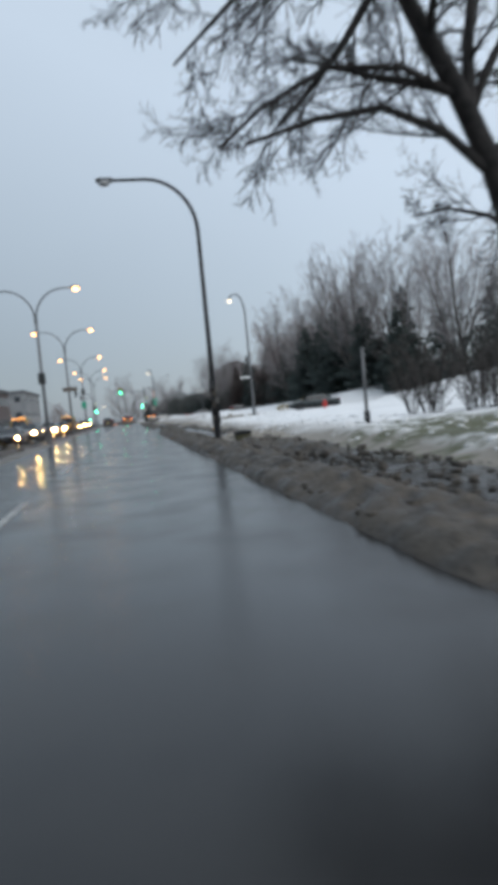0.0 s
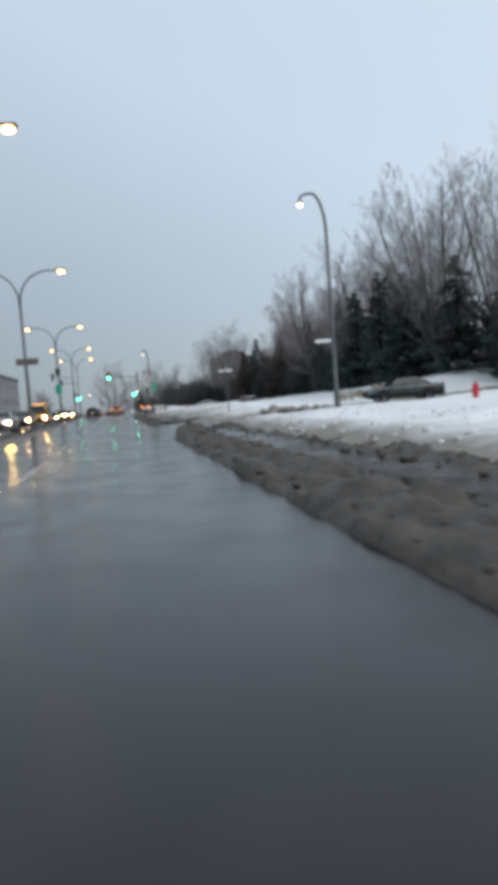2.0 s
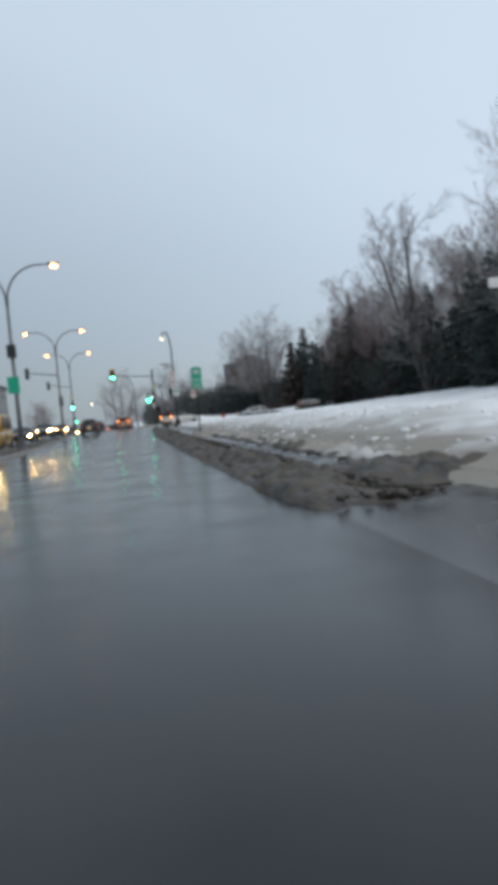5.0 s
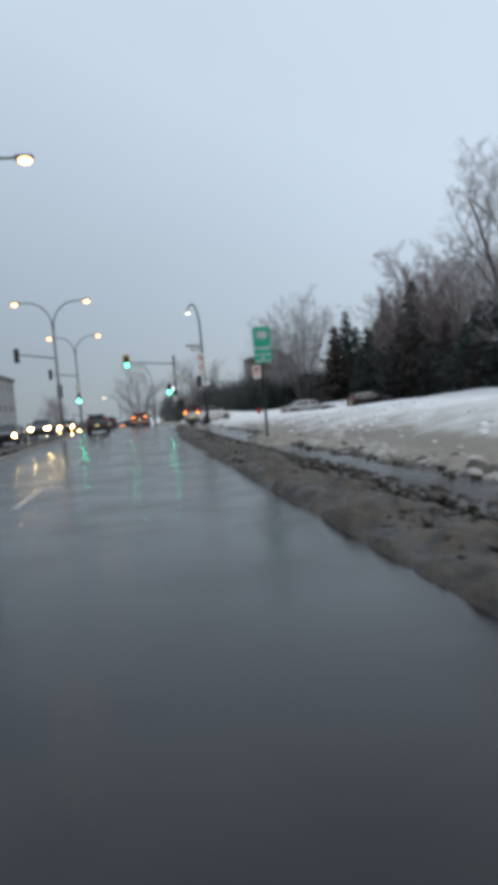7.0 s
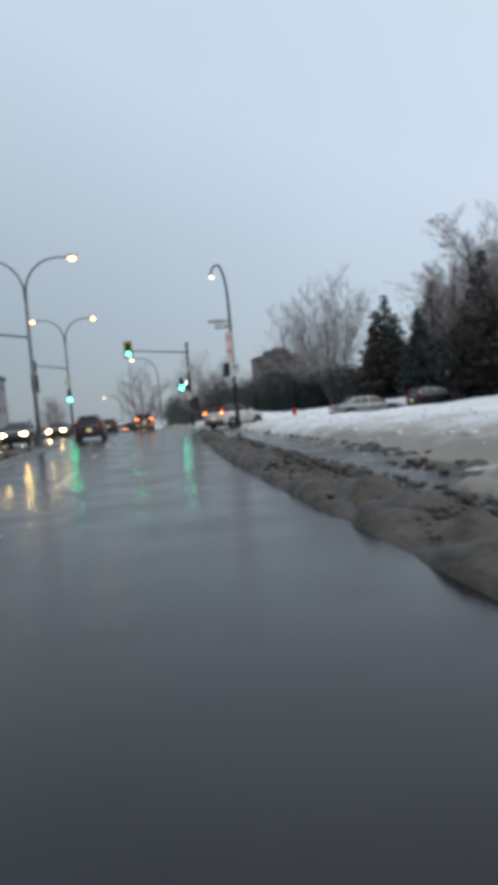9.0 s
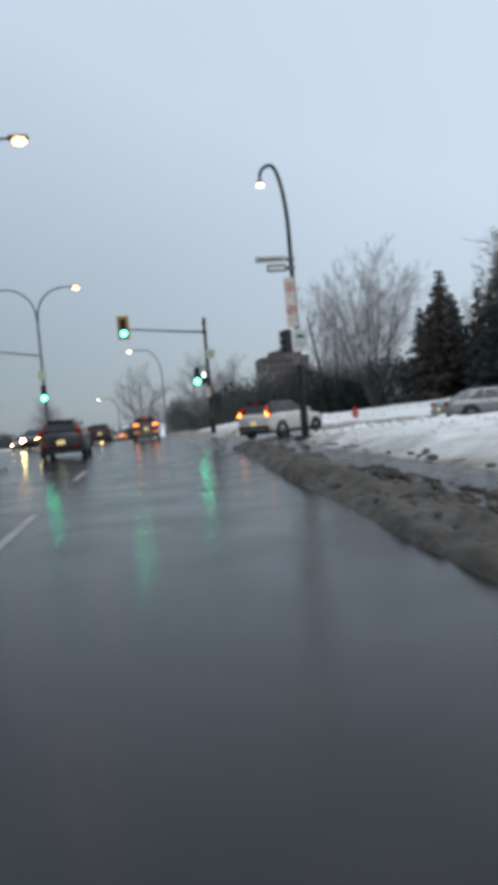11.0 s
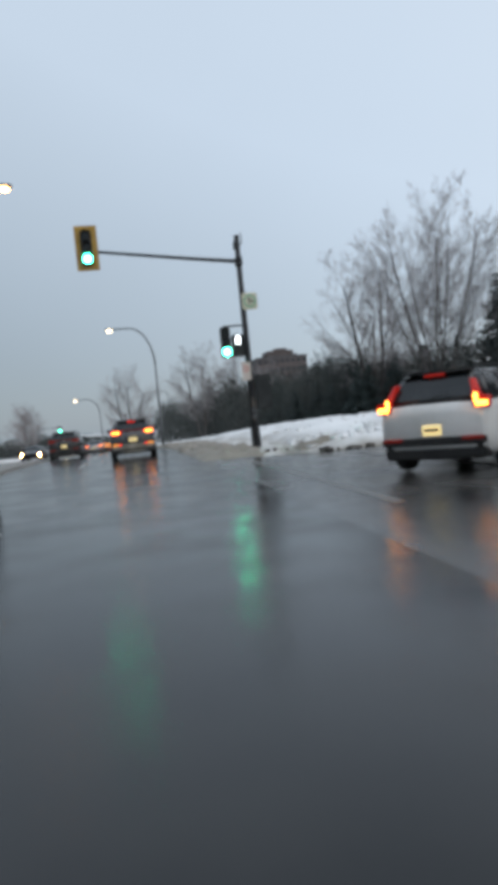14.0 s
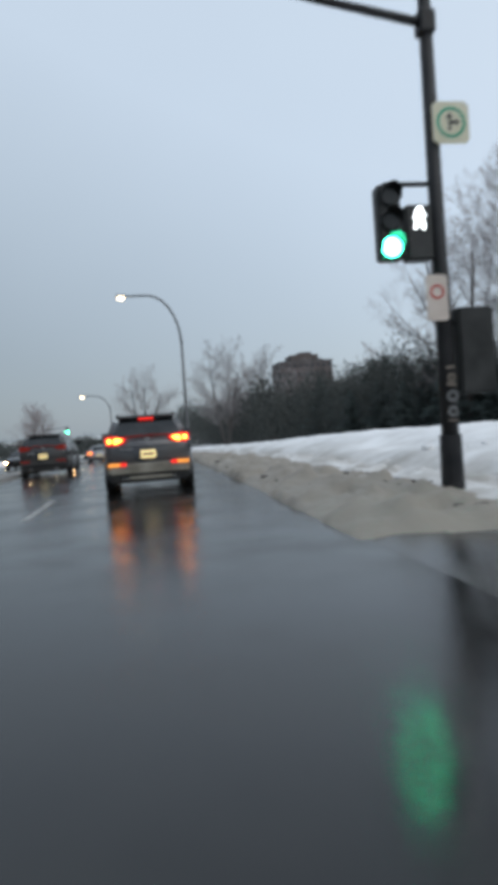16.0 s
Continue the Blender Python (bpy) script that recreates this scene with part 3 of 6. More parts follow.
def clods(name, seed, spots, label, material=SLUSH):
    """Broken lumps of frozen slush or snow, each a small crushed block; z above the road, or None to lie on the ground."""
    rg = np.random.RandomState(seed)
    vs, fs, n = [], [], 0
    cube = np.array([(-1, -1, -1), (1, -1, -1), (1, 1, -1), (-1, 1, -1), (-1, -1, 1), (1, -1, 1), (1, 1, 1), (-1, 1, 1)], float)
    face = np.array([(0, 3, 2, 1), (4, 5, 6, 7), (0, 1, 5, 4), (1, 2, 6, 5), (2, 3, 7, 6), (3, 0, 4, 7)])
    for x0, x1, y0, y1, m, big, z in spots:
        c0 = np.stack([rg.uniform(x0, x1, m), rg.uniform(y0, y1, m), np.zeros(m)], 1)
        c0[:, 0] += drift(c0[:, 1]) * (c0[:, 0] < 4)
        c0[:, 2] = ground_z(c0[:, 0], c0[:, 1]) if z is None else road_z(c0[:, 1]) + z
        s = big * rg.uniform(0.25, 1.0, m) ** 2
        v = cube[None] * (rg.uniform(0.5, 1.0, (m, 1, 3)) * s[:, None, None]) * rg.uniform(0.6, 1.25, (m, 8, 1))
        a = rg.uniform(0, 2 * math.pi, m)
        ca, sa = np.cos(a)[:, None], np.sin(a)[:, None]
        v = np.stack([v[..., 0] * ca - v[..., 1] * sa, v[..., 0] * sa + v[..., 1] * ca, v[..., 2] * 0.7], -1)
        v = v + c0[:, None]
        vs.append(v.reshape(-1, 3))
        fs.append((face[None] + (np.arange(m) * 8)[:, None, None]).reshape(-1, 4) + n)
        n += m * 8
    return tagged(new(name, quads(name, np.concatenate(vs), np.concatenate(fs), material)), label, "slush", "slush along the road", "stuff")


clods("slush_lumps", 4, ((2.7, 3.6, 0, 51, 1900, 0.085, 0.07), (2.1, 3.3, 0, 51, 1300, 0.07, 0.12), (2.7, 3.6, 63, 112, 2600, 0.09, 0.07), (2.1, 3.3, 63, 112, 1500, 0.07, 0.12), (2.1, 3.0, 112, 123, 460, 0.08, 0.06), (2.7, 3.3, 117.5, 121.0, 70, 0.09, 0.12), (2.2, 4.2, 139.2, 175, 520, 0.09, 0.11),
                         (2.0, 2.9, 50.0, 54, 200, 0.09, 0.10), (2.9, 4.9, 2, 26, 700, 0.09, 0.16), (4.3, 5.8, 26, 51, 210, 0.10, 0.10), (4.1, 5.6, 66, 96, 330, 0.11, 0.10), (5.0, 5.7, 96, 123, 200, 0.08, 0.14),
                         (5.4, 11.0, 137.1, 138.0, 170, 0.11, 0.07), (5.2, 8.2, 122.4, 123.4, 140, 0.14, 0.2), (8.8, 13.6, 60.8, 61.8, 150, 0.14, 0.3)),
      "broken brown lumps of frozen slush beside the road")
clods("snow_lumps", 6, ((5.2, 15.0, 138.2, 141.5, 420, 0.17, None), (6.0, 22.0, 141.0, 147.0, 260, 0.13, None), (5.3, 9.5, 5.0, 50.0, 620, 0.10, None), (5.4, 10.0, 66.0, 122.0, 700, 0.11, None),
                        (5.6, 10.0, 119.0, 123.6, 160, 0.15, None), (6.2, 12.0, 49.0, 52.0, 140, 0.13, None)), "broken white lumps of churned snow on the bank", SNOW)

# lane lines, crossing lines
for y in np.arange(8.5, 320, 9.0):
    if 126 < y < 139:
        continue
    d = ribbon("lane_marking", -1.91, -1.79, y, y + 3, 0.005, PAINT_LINE, 0.004, 1.5)
    tagged(d, "worn white dashed lane line on wet asphalt", "road marking")
    d = ribbon("lane_marking", -10.3, -10.18, y + 3, y + 6, 0.005, PAINT_LINE, 0.004, 1.5)
    tagged(d, "worn white dashed lane line on wet asphalt", "road marking")
for x, top in ((3.1, 0.0245), (5.85, 0.0365)):
    s = raw("crossing_line", [(x + dx, float(y), float(road_z(y)) + top - dz) for y in np.linspace(126.8, 136.8, 11) for dx, dz in ((0, 0), (0.16, 0), (0.16, 0.004), (0, 0.004))],
            [(4 * i + j, 4 * i + (j + 1) % 4, 4 * i + 4 + (j + 1) % 4, 4 * i + 4 + j) for i in range(10) for j in range(4)] + [(3, 2, 1, 0), (40, 41, 42, 43)], PAINT_FAINT)
    tagged(s, "worn white pedestrian crossing line over the side street", "road marking", kind="structure")


# ---- street lamps ----
def luminaire(parent, x, y, z, lit, side=-1, size=1.0):
    """A cobra head, its glass below, reaching towards side."""
    s = 0.62 * size
    head = part("lamp_head", moved(bm_box(-s / 2, s / 2, -0.13 * size, 0.13 * size, -0.03, 0.10 * size, 0.04, 2), x + side * s / 2, y, z, 0, 0, 0), STEEL_GREY, parent, "grey cobra lamp head")
    gl = bmesh.new()
    bmesh.ops.create_uvsphere(gl, u_segments=14, v_segments=8, radius=1, matrix=pose(x + side * s * 0.55, y, z - 0.06) @ Matrix.Diagonal((0.21 * size, 0.15 * size, 0.12 * size, 1)))
    part("lamp_glass", gl, lit, head, "glowing lamp glass" if lit is not LAMP_OFF else "dull unlit lamp glass", True)
    return head


def arc(x0, z0, x1, z1, n=12):
    """A quarter of an ellipse that leaves (x0, z0) upwards and comes to (x1, z1) level."""
    return [(x0 + (x1 - x0) * (1 - math.cos(a)), z0 + (z1 - z0) * math.sin(a)) for a in (math.pi / 2 * i / n for i in range(n + 1))]


def single_lamp(m, top, arm, bend, lit, steel, label, r=0.10, sleeve=True, down=0.0, size=1.0, hook=False):
    """A pole that curves over into one arm towards -x. top: height of the arm; arm: its reach; bend: where the curve starts."""
    t = thing("street_lamp", m, label, "street lamp", "street lamps")
    pole = [(0, 0, -0.3), (0, 0, 1.5), (0, 0, bend * 0.5), (0, 0, bend)]
    part("pole", sweep(pole, [r, r, r * 0.85, r * 0.7], 12), steel, t, smooth=True)
    if hook:
        cur = [(x, 0, z) for x, z in arc(0, bend, -arm * 0.55, top, 10)] + [(-arm * (0.55 + 0.45 * math.sin(a)), 0, top - down * (1 - math.cos(a))) for a in (0.3, 0.6, 0.9, 1.2, 1.5)]
    else:
        cur = [(x, 0, z) for x, z in arc(0, bend, -arm * 0.62, top, 10)] + [(-arm, 0, top - down)]
    part("arm", sweep(cur, [r * 0.7 - 0.02 * i / len(cur) for i in range(len(cur))], 10), steel, t, smooth=True)
    if sleeve:
        part("base_sleeve", bm_cyl(r * 1.35, r * 1.2, 1.3, 14, pose(0, 0, -0.2)), steel, t)
    if hook:
        hd = part("lamp_head", bm_cyl(0.15, 0.05, 0.2, 12, pose(-arm, 0, top - down - 0.2)), STEEL_GREY, t, "small grey lamp hood")
        gl = bmesh.new()
        bmesh.ops.create_uvsphere(gl, u_segments=14, v_segments=8, radius=1, matrix=pose(-arm, 0, top - down - 0.24) @ Matrix.Diagonal((0.125, 0.10, 0.065, 1)))
        part("lamp_glass", gl, lit, hd, "glowing lamp glass", True)
    else:
        luminaire(t, -arm, 0, top - down - 0.02, lit, -1, size)
    return t


def twin_lamp(m, top, reach, fork, label):
    t = thing("twin_street_lamp", m, label, "street lamp", "median street lamps")
    part("pole", sweep([(0, 0, -0.2), (0, 0, 2), (0, 0, fork)], [0.13, 0.115, 0.08], 12), STEEL_GREY, t, smooth=True)
    part("base_sleeve", bm_cyl(0.19, 0.17, 0.9, 14, pose(0, 0, -0.15)), STEEL_GREY, t)
    part("collar", bm_cyl(0.11, 0.10, 0.25, 12, pose(0, 0, fork - 0.18)), STEEL_GREY, t)
    for side in (1, -1):
        cur = [(side * x, 0, z) for x, z in arc(0.03, fork, reach * 0.8, top, 10)] + [(side * reach, 0, top)]
        part("arm", sweep(cur, [0.06 - 0.015 * i / len(cur) for i in range(len(cur))], 8), STEEL_GREY, t, smooth=True)
        luminaire(t, side * reach, 0, top - 0.02, LAMP_WARM, side)
    return t


single_lamp(pose(3.12, 23.75, 0.12), 9.35, 2.75, 7.5, LAMP_OFF, STEEL_DARK, "tall dark steel street lamp with long curved arm, unlit", 0.10)
wrap = thing("pole_posters", pose(3.12, 23.75, 0.12), "torn weathered posters wrapped round dark lamp pole", "poster")
for i in range(26):
    a0, zz = 2.4 * i, 0.55 + 0.054 * i
    sm = bmesh.new()
    rr = 0.145 + 0.006 * (i % 4)
    row0 = [sm.verts.new((rr * math.cos(a0 + q * 0.3), rr * math.sin(a0 + q * 0.3), zz + 0.02 * (q % 2))) for q in range(5)]
    row1 = [sm.verts.new((rr * math.cos(a0 + q * 0.3), rr * math.sin(a0 + q * 0.3), zz + 0.11 + 0.09 * ((q + i) % 3))) for q in range(5)]
    for q in range(4):
        sm.faces.new((row0[q], row0[q + 1], row1[q + 1], row1[q]))
    bmesh.ops.solidify(sm, geom=sm.faces[:], thickness=-0.003)
    part("poster", sm, (SIGN_BROWN, STEEL_GREY, STEEL_DARK, CONCRETE if zz > 1.2 else STEEL_DARK)[i % 4], wrap)
single_lamp(pose(9.66, 50.35, 0.30), 9.55, 1.1, 7.9, LAMP_WHITE, STEEL_GREY, "grey street lamp with short hooked arm, lit, in the snow", 0.10, down=0.25, hook=True)
single_lamp(pose(5.43, 122.7, 0.14), 9.45, 0.85, 7.1, LAMP_WHITE, STEEL_DARK, "dark street lamp with hooked arm carrying signs, lit", 0.105, down=0.42, hook=True)
single_lamp(pose(2.4, 170.1, float(road_z(170.1)) + 0.1), 9.1, 2.8, 6.3, LAMP_WHITE, STEEL_GREY, "grey street lamp with long curved arm, lit, beyond the crossing", 0.10, sleeve=False)
single_lamp(pose(-3.6, 207.8, float(road_z(207.8)) - 0.9), 8.0, 2.6, 6.0, LAMP_WHITE, STEEL_GREY, "grey street lamp with curved arm, lit, far down the road", 0.10, sleeve=False)
MEDIAN = ((-4.92, 43.2, 9.7), (-5.1, 65.1, 9.95), (-5.4, 93.05, 9.9), (-5.6, 121.5, 10.15), (-6.1, 144.5, 10.3))
for x, y, top in MEDIAN:
    twin_lamp(pose(x, y, 0.1 if y < 140 else 0.11), top - 0.08, 2.25, top - 1.95, "grey twin-armed street lamp lit warm on the median")


# ---- signals ----
def signal_head(parent, x, y, z, lit=True, plate=False, w=0.34, h=1.05, back=False):
    """Three lights one above the other; lowest lens at z. It faces -y, or +y with back."""
    s = -1 if not back else 1
    hd = part("signal_head", moved(bm_box(-w / 2, w / 2, -0.11, 0.11, 0, h, 0.025, 2), x, y, z - 0.17), HOUSING_BLACK, parent, "black signal housing")
    if plate:
        part("backplate", moved(bm_box(-w, w, -0.012, 0.012, 0, h + 0.34, 0.02), x, y + 0.05, z - 0.33), HOUSING_YELLOW, parent, "yellow backplate")
    for i in range(3):
        zz = z + i * (h - 0.34) / 2
        m_ = GREEN_LIT if lit and i == 0 else LENS_DEAD
        part("lens", bm_cyl(0.135, 0.115, 0.05, 18, pose(x, y + s * 0.105, zz, 90 if s < 0 else -90)), m_, hd, "lit green lens" if m_ is GREEN_LIT else "unlit lens")
        vis = bmesh.new()
        k = 12
        a_ = [math.pi * (-0.08 + 1.16 * j / k) for j in range(k + 1)]
        r0 = [vis.verts.new((0.15 * math.cos(a), 0, 0.15 * math.sin(a))) for a in a_]
        r1 = [vis.verts.new((0.15 * math.cos(a), s * (0.10 + 0.12 * max(0, math.sin(a))), 0.15 * math.sin(a))) for a in a_]
        for j in range(k):
            vis.faces.new((r0[j], r0[j + 1], r1[j + 1], r1[j]))
        bmesh.ops.solidify(vis, geom=vis.faces[:], thickness=0.008)
        part("visor", moved(vis, x, y + s * 0.10, zz), HOUSING_BLACK, hd)
    return hd


def sign_plate(parent, x, y, z, w, h, m_, label, name="sign_panel", rz=0, t=0.012):
    """A rounded sheet-metal panel centred at x, z, facing -y."""
    bm = bm_box(-w / 2, w / 2, 0, t, -h / 2, h / 2)
    bmesh.ops.bevel(bm, geom=[e for e in bm.edges if abs(e.verts[0].co.y - e.verts[1].co.y) > t / 2], offset=min(w, h) * 0.08, segments=3, affect="EDGES")
    return part(name, moved(bm, x, y, z, 0, 0, rz), m_, parent, label)


# far-side signal with mast arm
s = thing("traffic_signal", pose(4.22, 141.5, 0.1), "dark steel signal pole with mast arm showing green", "traffic signal", "traffic signals")
part("pole", sweep([(0, 0, -0.2), (0, 0, 2.5), (0, 0, 7.25)], [0.125, 0.11, 0.085], 14), STEEL_DARK, s, smooth=True)
part("base_sleeve", bm_cyl(0.165, 0.15, 0.9, 14, pose(0, 0, -0.1)), STEEL_DARK, s)
part("mast_arm", sweep([(0, 0, 6.38), (-1.6, -0.3, 6.48), (-4.7, -0.9, 6.72)], [0.065, 0.055, 0.04], 10), STEEL_DARK, s, smooth=True)
part("arm_clamp", bm_box(-0.12, 0.11, -0.12, 0.12, 6.22, 6.54, 0.03), STEEL_DARK, s)
part("finial_box", bm_box(-0.13, 0.02, -0.08, 0.08, 6.78, 7.05, 0.02), STEEL_DARK, s)
part("cable_bracket", sweep([(0.08, 0, 6.9), (0.16, 0, 7.0), (0.13, 0, 7.35)], [0.02, 0.02, 0.015], 6), STEEL_DARK, s)
signal_head(s, -4.92, -0.98, 6.47, True, True)
signal_head(s, -0.72, -0.02, 3.36, True, False, 0.32, 1.0)
part("bracket_top", bm_box(-0.75, 0.0, -0.03, 0.03, 4.20, 4.25), STEEL_DARK, s)
part("bracket_bottom", bm_box(-0.75, 0.0, -0.03, 0.03, 3.22, 3.27), STEEL_DARK, s)
ped = part("pedestrian_signal", bm_box(-0.50, -0.12, -0.12, 0.12, 3.18, 3.92, 0.03, 2), HOUSING_BLACK, s, "black pedestrian signal box")
part("lit_symbol", moved(bm_poly([(-0.05, -0.13), (0.0, -0.03), (0.05, -0.14), (0.08, -0.12), (0.045, 0.02), (0.09, 0.03), (0.05, 0.10), (0.03, 0.16), (-0.03, 0.16), (-0.04, 0.10), (-0.09, 0.0), (-0.04, 0.0), (-0.08, -0.12)], 0.01), -0.31, -0.134, 3.72), WALK_LIT, ped, "lit white walk symbol")
sg = sign_plate(s, 0.22, -0.13, 5.0, 0.52, 0.56, SIGN_WHITE_LIT, "white square sign coloured yellowish as under headlights, with green ring and black arrow")
part("ring", moved(bm_ring(0.17, 0.205, 0.004), 0.22, -0.136, 5.0), SIGN_GREEN, sg, "green ring")
part("arrow", moved(bm_poly([(-0.015, -0.11), (0.015, -0.11), (0.015, -0.02), (0.09, -0.02), (0.09, -0.05), (0.14, 0.0), (0.09, 0.05), (0.09, 0.02), (0.015, 0.02), (0.015, 0.06), (0.05, 0.06), (0.0, 0.13), (-0.05, 0.06), (-0.015, 0.06)], 0.004), 0.2, -0.136, 5.0), SIGN_BLACK, sg, "black arrow")
sg = sign_plate(s, -0.13, -0.14, 2.66, 0.30, 0.62, SIGN_ORANGE_LIT, "small white sign with red ring")
part("ring", moved(bm_ring(0.07, 0.10, 0.004), -0.13, -0.146, 2.74), SIGN_RED, sg, "red ring")
bx = part("rear_signal_box", bm_box(0.14, 0.66, -0.16, 0.14, 1.35, 2.52, 0.03, 2), HOUSING_BLACK, s, "black back of a signal facing the side street")
part("bracket", bm_box(0.0, 0.2, -0.03, 0.03, 2.3, 2.36), STEEL_DARK, s)
for zz, rr in ((1.12, 0.075), (1.33, 0.085), (1.58, 0.06)):
    part("painted_ring", moved(bm_ring(rr * 0.45, rr, 0.004), 0.005 * (zz > 1.2), -0.138, zz), SIGN_BROWN if zz > 1.5 else STEEL_GREY, s, "pale sprayed ring")
for zz, hh in ((0.98, 0.03), (1.46, 0.05), (1.70, 0.04)):
    part("sticker", moved(bm_box(-0.07, 0.06, -0.003, 0.003, 0, hh), 0.0, -0.135, zz, 0, 14 - 9 * hh * 100 % 20, 0), SIGN_BROWN, s, "torn paper sticker")

# sign cluster on the lit corner lamp
d = thing("sign_cluster", pose(5.43, 122.57, 0.14), "street name boards and traffic signs clamped to lamp pole", "sign")
sg = sign_plate(d, -0.74, 0, 6.24, 1.08, 0.21, SIGN_GREY, "pale grey street name board", rz=0)
part("lettering_bar", bm_box(-1.18, -0.36, -0.006, -0.001, 6.20, 6.28), SIGN_BROWN, sg, "faded lettering bar")
part("clamp", bm_box(-0.22, 0.1, -0.02, 0.24, 6.20, 6.27), STEEL_GREY, d)
sg = sign_plate(d, -0.55, 0, 5.94, 0.68, 0.25, SIGN_BLACK, "street name board with dark border")
part("panel", bm_box(-0.84, -0.26, -0.006, -0.001, 5.87, 6.01), SIGN_WHITE, sg, "white field of the board")
part("clamp", bm_box(-0.22, 0.1, -0.02, 0.24, 5.90, 5.97), STEEL_GREY, d)
sg = sign_plate(d, -0.17, -0.01, 4.75, 0.36, 1.72, SIGN_ORANGE_LIT, "tall white sign with two red rings")
for zz in (5.26, 4.5):
    part("ring", moved(bm_ring(0.115, 0.16, 0.004), -0.17, -0.018, zz), SIGN_RED, sg, "red ring")
    part("symbol", moved(bm_box(-0.03, 0.03, 0, 0.004, -0.07, 0.07), -0.16, -0.018, zz, 0, 35, 0), SIGN_BLACK, sg)
for zz in (4.98, 4.18):
    part("lettering_bar", moved(bm_box(-0.1, 0.1, 0, 0.004, -0.05, 0.05), -0.16, -0.016, zz), SIGN_GREY, sg)
sg = sign_plate(d, 0.06, -0.05, 3.44, 0.60, 0.78, SIGN_WHITE, "white truck route sign with green ring")
part("ring", moved(bm_ring(0.165, 0.20, 0.004), 0.06, -0.056, 3.57), SIGN_GREEN, sg, "green ring")
part("truck_symbol", moved(bm_poly([(-0.12, -0.05), (0.13, -0.05), (0.13, 0.0), (0.09, 0.06), (0.04, 0.06), (0.03, 0.08), (-0.12, 0.08)], 0.004), 0.06, -0.056, 3.56), SIGN_BLACK, sg, "black truck symbol")
part("arrow", moved(bm_poly([(-0.012, -0.05), (0.012, -0.05), (0.012, 0.02), (0.035, 0.02), (0.0, 0.06), (-0.035, 0.02), (-0.012, 0.02)], 0.004), 0.06, -0.056, 3.15), SIGN_BLACK, sg, "small black arrow")
fc = bpy.data.curves.new("lettering", "FONT")
fc.body, fc.size, fc.extrude, fc.align_x, fc.align_y = "TRANSIT", 0.125, 0.002, "CENTER", "CENTER"
fc.materials.append(SIGN_BLACK)
fo = new("lettering", fc)
fo.matrix_basis = pose(0.06, -0.056, 3.28, 90, 0, 0)
fo.parent = sg
part("small_panel", bm_box(-0.18, 0.02, 0.0, 0.012, 2.62, 3.02, 0.003), SIGN_BROWN, d, "small dull panel")
cs = thing("corner_signal", pose(5.43, 122.7, 0.14), "black signal head seen from behind on lamp pole", "traffic signal", "traffic signals")
hd = part("signal_head", bm_box(-0.50, -0.24, -0.17, 0.17, 3.05, 3.84, 0.03, 2), HOUSING_BLACK, cs, "black signal housing")
for zz in (3.2, 3.45, 3.7):
    part("visor", bm_cyl(0.11, 0.12, 0.12, 14, pose(-0.50, 0, zz, 0, -90, 0)), HOUSING_BLACK, hd)
part("bracket", bm_box(-0.3, 0.05, -0.03, 0.03, 3.72, 3.78), STEEL_DARK, cs)
part("bracket", bm_box(-0.3, 0.05, -0.03, 0.03, 3.10, 3.16), STEEL_DARK, cs)


def median_signal(x, y, lit, post_head, arm_z, reach):
    t = thing("median_signal", pose(x, y, 0.1), "signal heads on a mast arm fixed to the median lamp", "traffic signal", "traffic signals")
    part("mast_arm", sweep([(0, 0, arm_z - 0.1), (-reach / 2, 0, arm_z + 0.12), (-reach, 0, arm_z + 0.35)], [0.05, 0.045, 0.035], 8), STEEL_DARK, t, smooth=True)
    signal_head(t, -reach - 0.05, 0, arm_z - 0.1, False, False, 0.36, 1.05, back=True)
    if lit:
        signal_head(t, -0.02, -0.22, post_head, True, False, 0.32, 1.0)
        sgn = sign_plate(t, -0.03, -0.17, 4.7, 0.5, 0.55, SIGN_WHITE_LIT, "white square sign coloured yellowish as under headlights, with green ring")
        part("ring", moved(bm_ring(0.17, 0.205, 0.004), -0.03, -0.176, 4.7), SIGN_GREEN, sgn, "green ring")
    else:
        signal_head(t, 0.02, 0.22, 3.1, False, False, 0.36, 1.0, back=True)
    part("bracket", bm_box(-0.04, 0.04, -0.25, 0.1, 3.4, 3.5), STEEL_DARK, t)
    return t


median_signal(-5.6, 121.5, False, 3.2, 6.0, 2.75)
median_signal(-6.1, 144.5, True, 3.22, 6.05, 2.75)
# signal at the next crossing
t = thing("far_signal", pose(-16.4, 245.0, float(road_z(245.0)) + 0.05), "dark steel post with a lit green signal at the next crossing", "traffic signal", "traffic signals")
part("post", sweep([(0, 0, -0.3), (0, 0, 3.0), (0, 0, 5.9)], [0.11, 0.10, 0.08], 10), STEEL_DARK, t, smooth=True)
part("mast_arm", sweep([(0, 0, 5.1), (1.9, 0, 5.3), (3.75, 0, 5.4)], [0.05, 0.045, 0.04], 8), STEEL_DARK, t, smooth=True)
signal_head(t, 3.8, -0.10, 4.6, True, False, 0.36, 1.05)

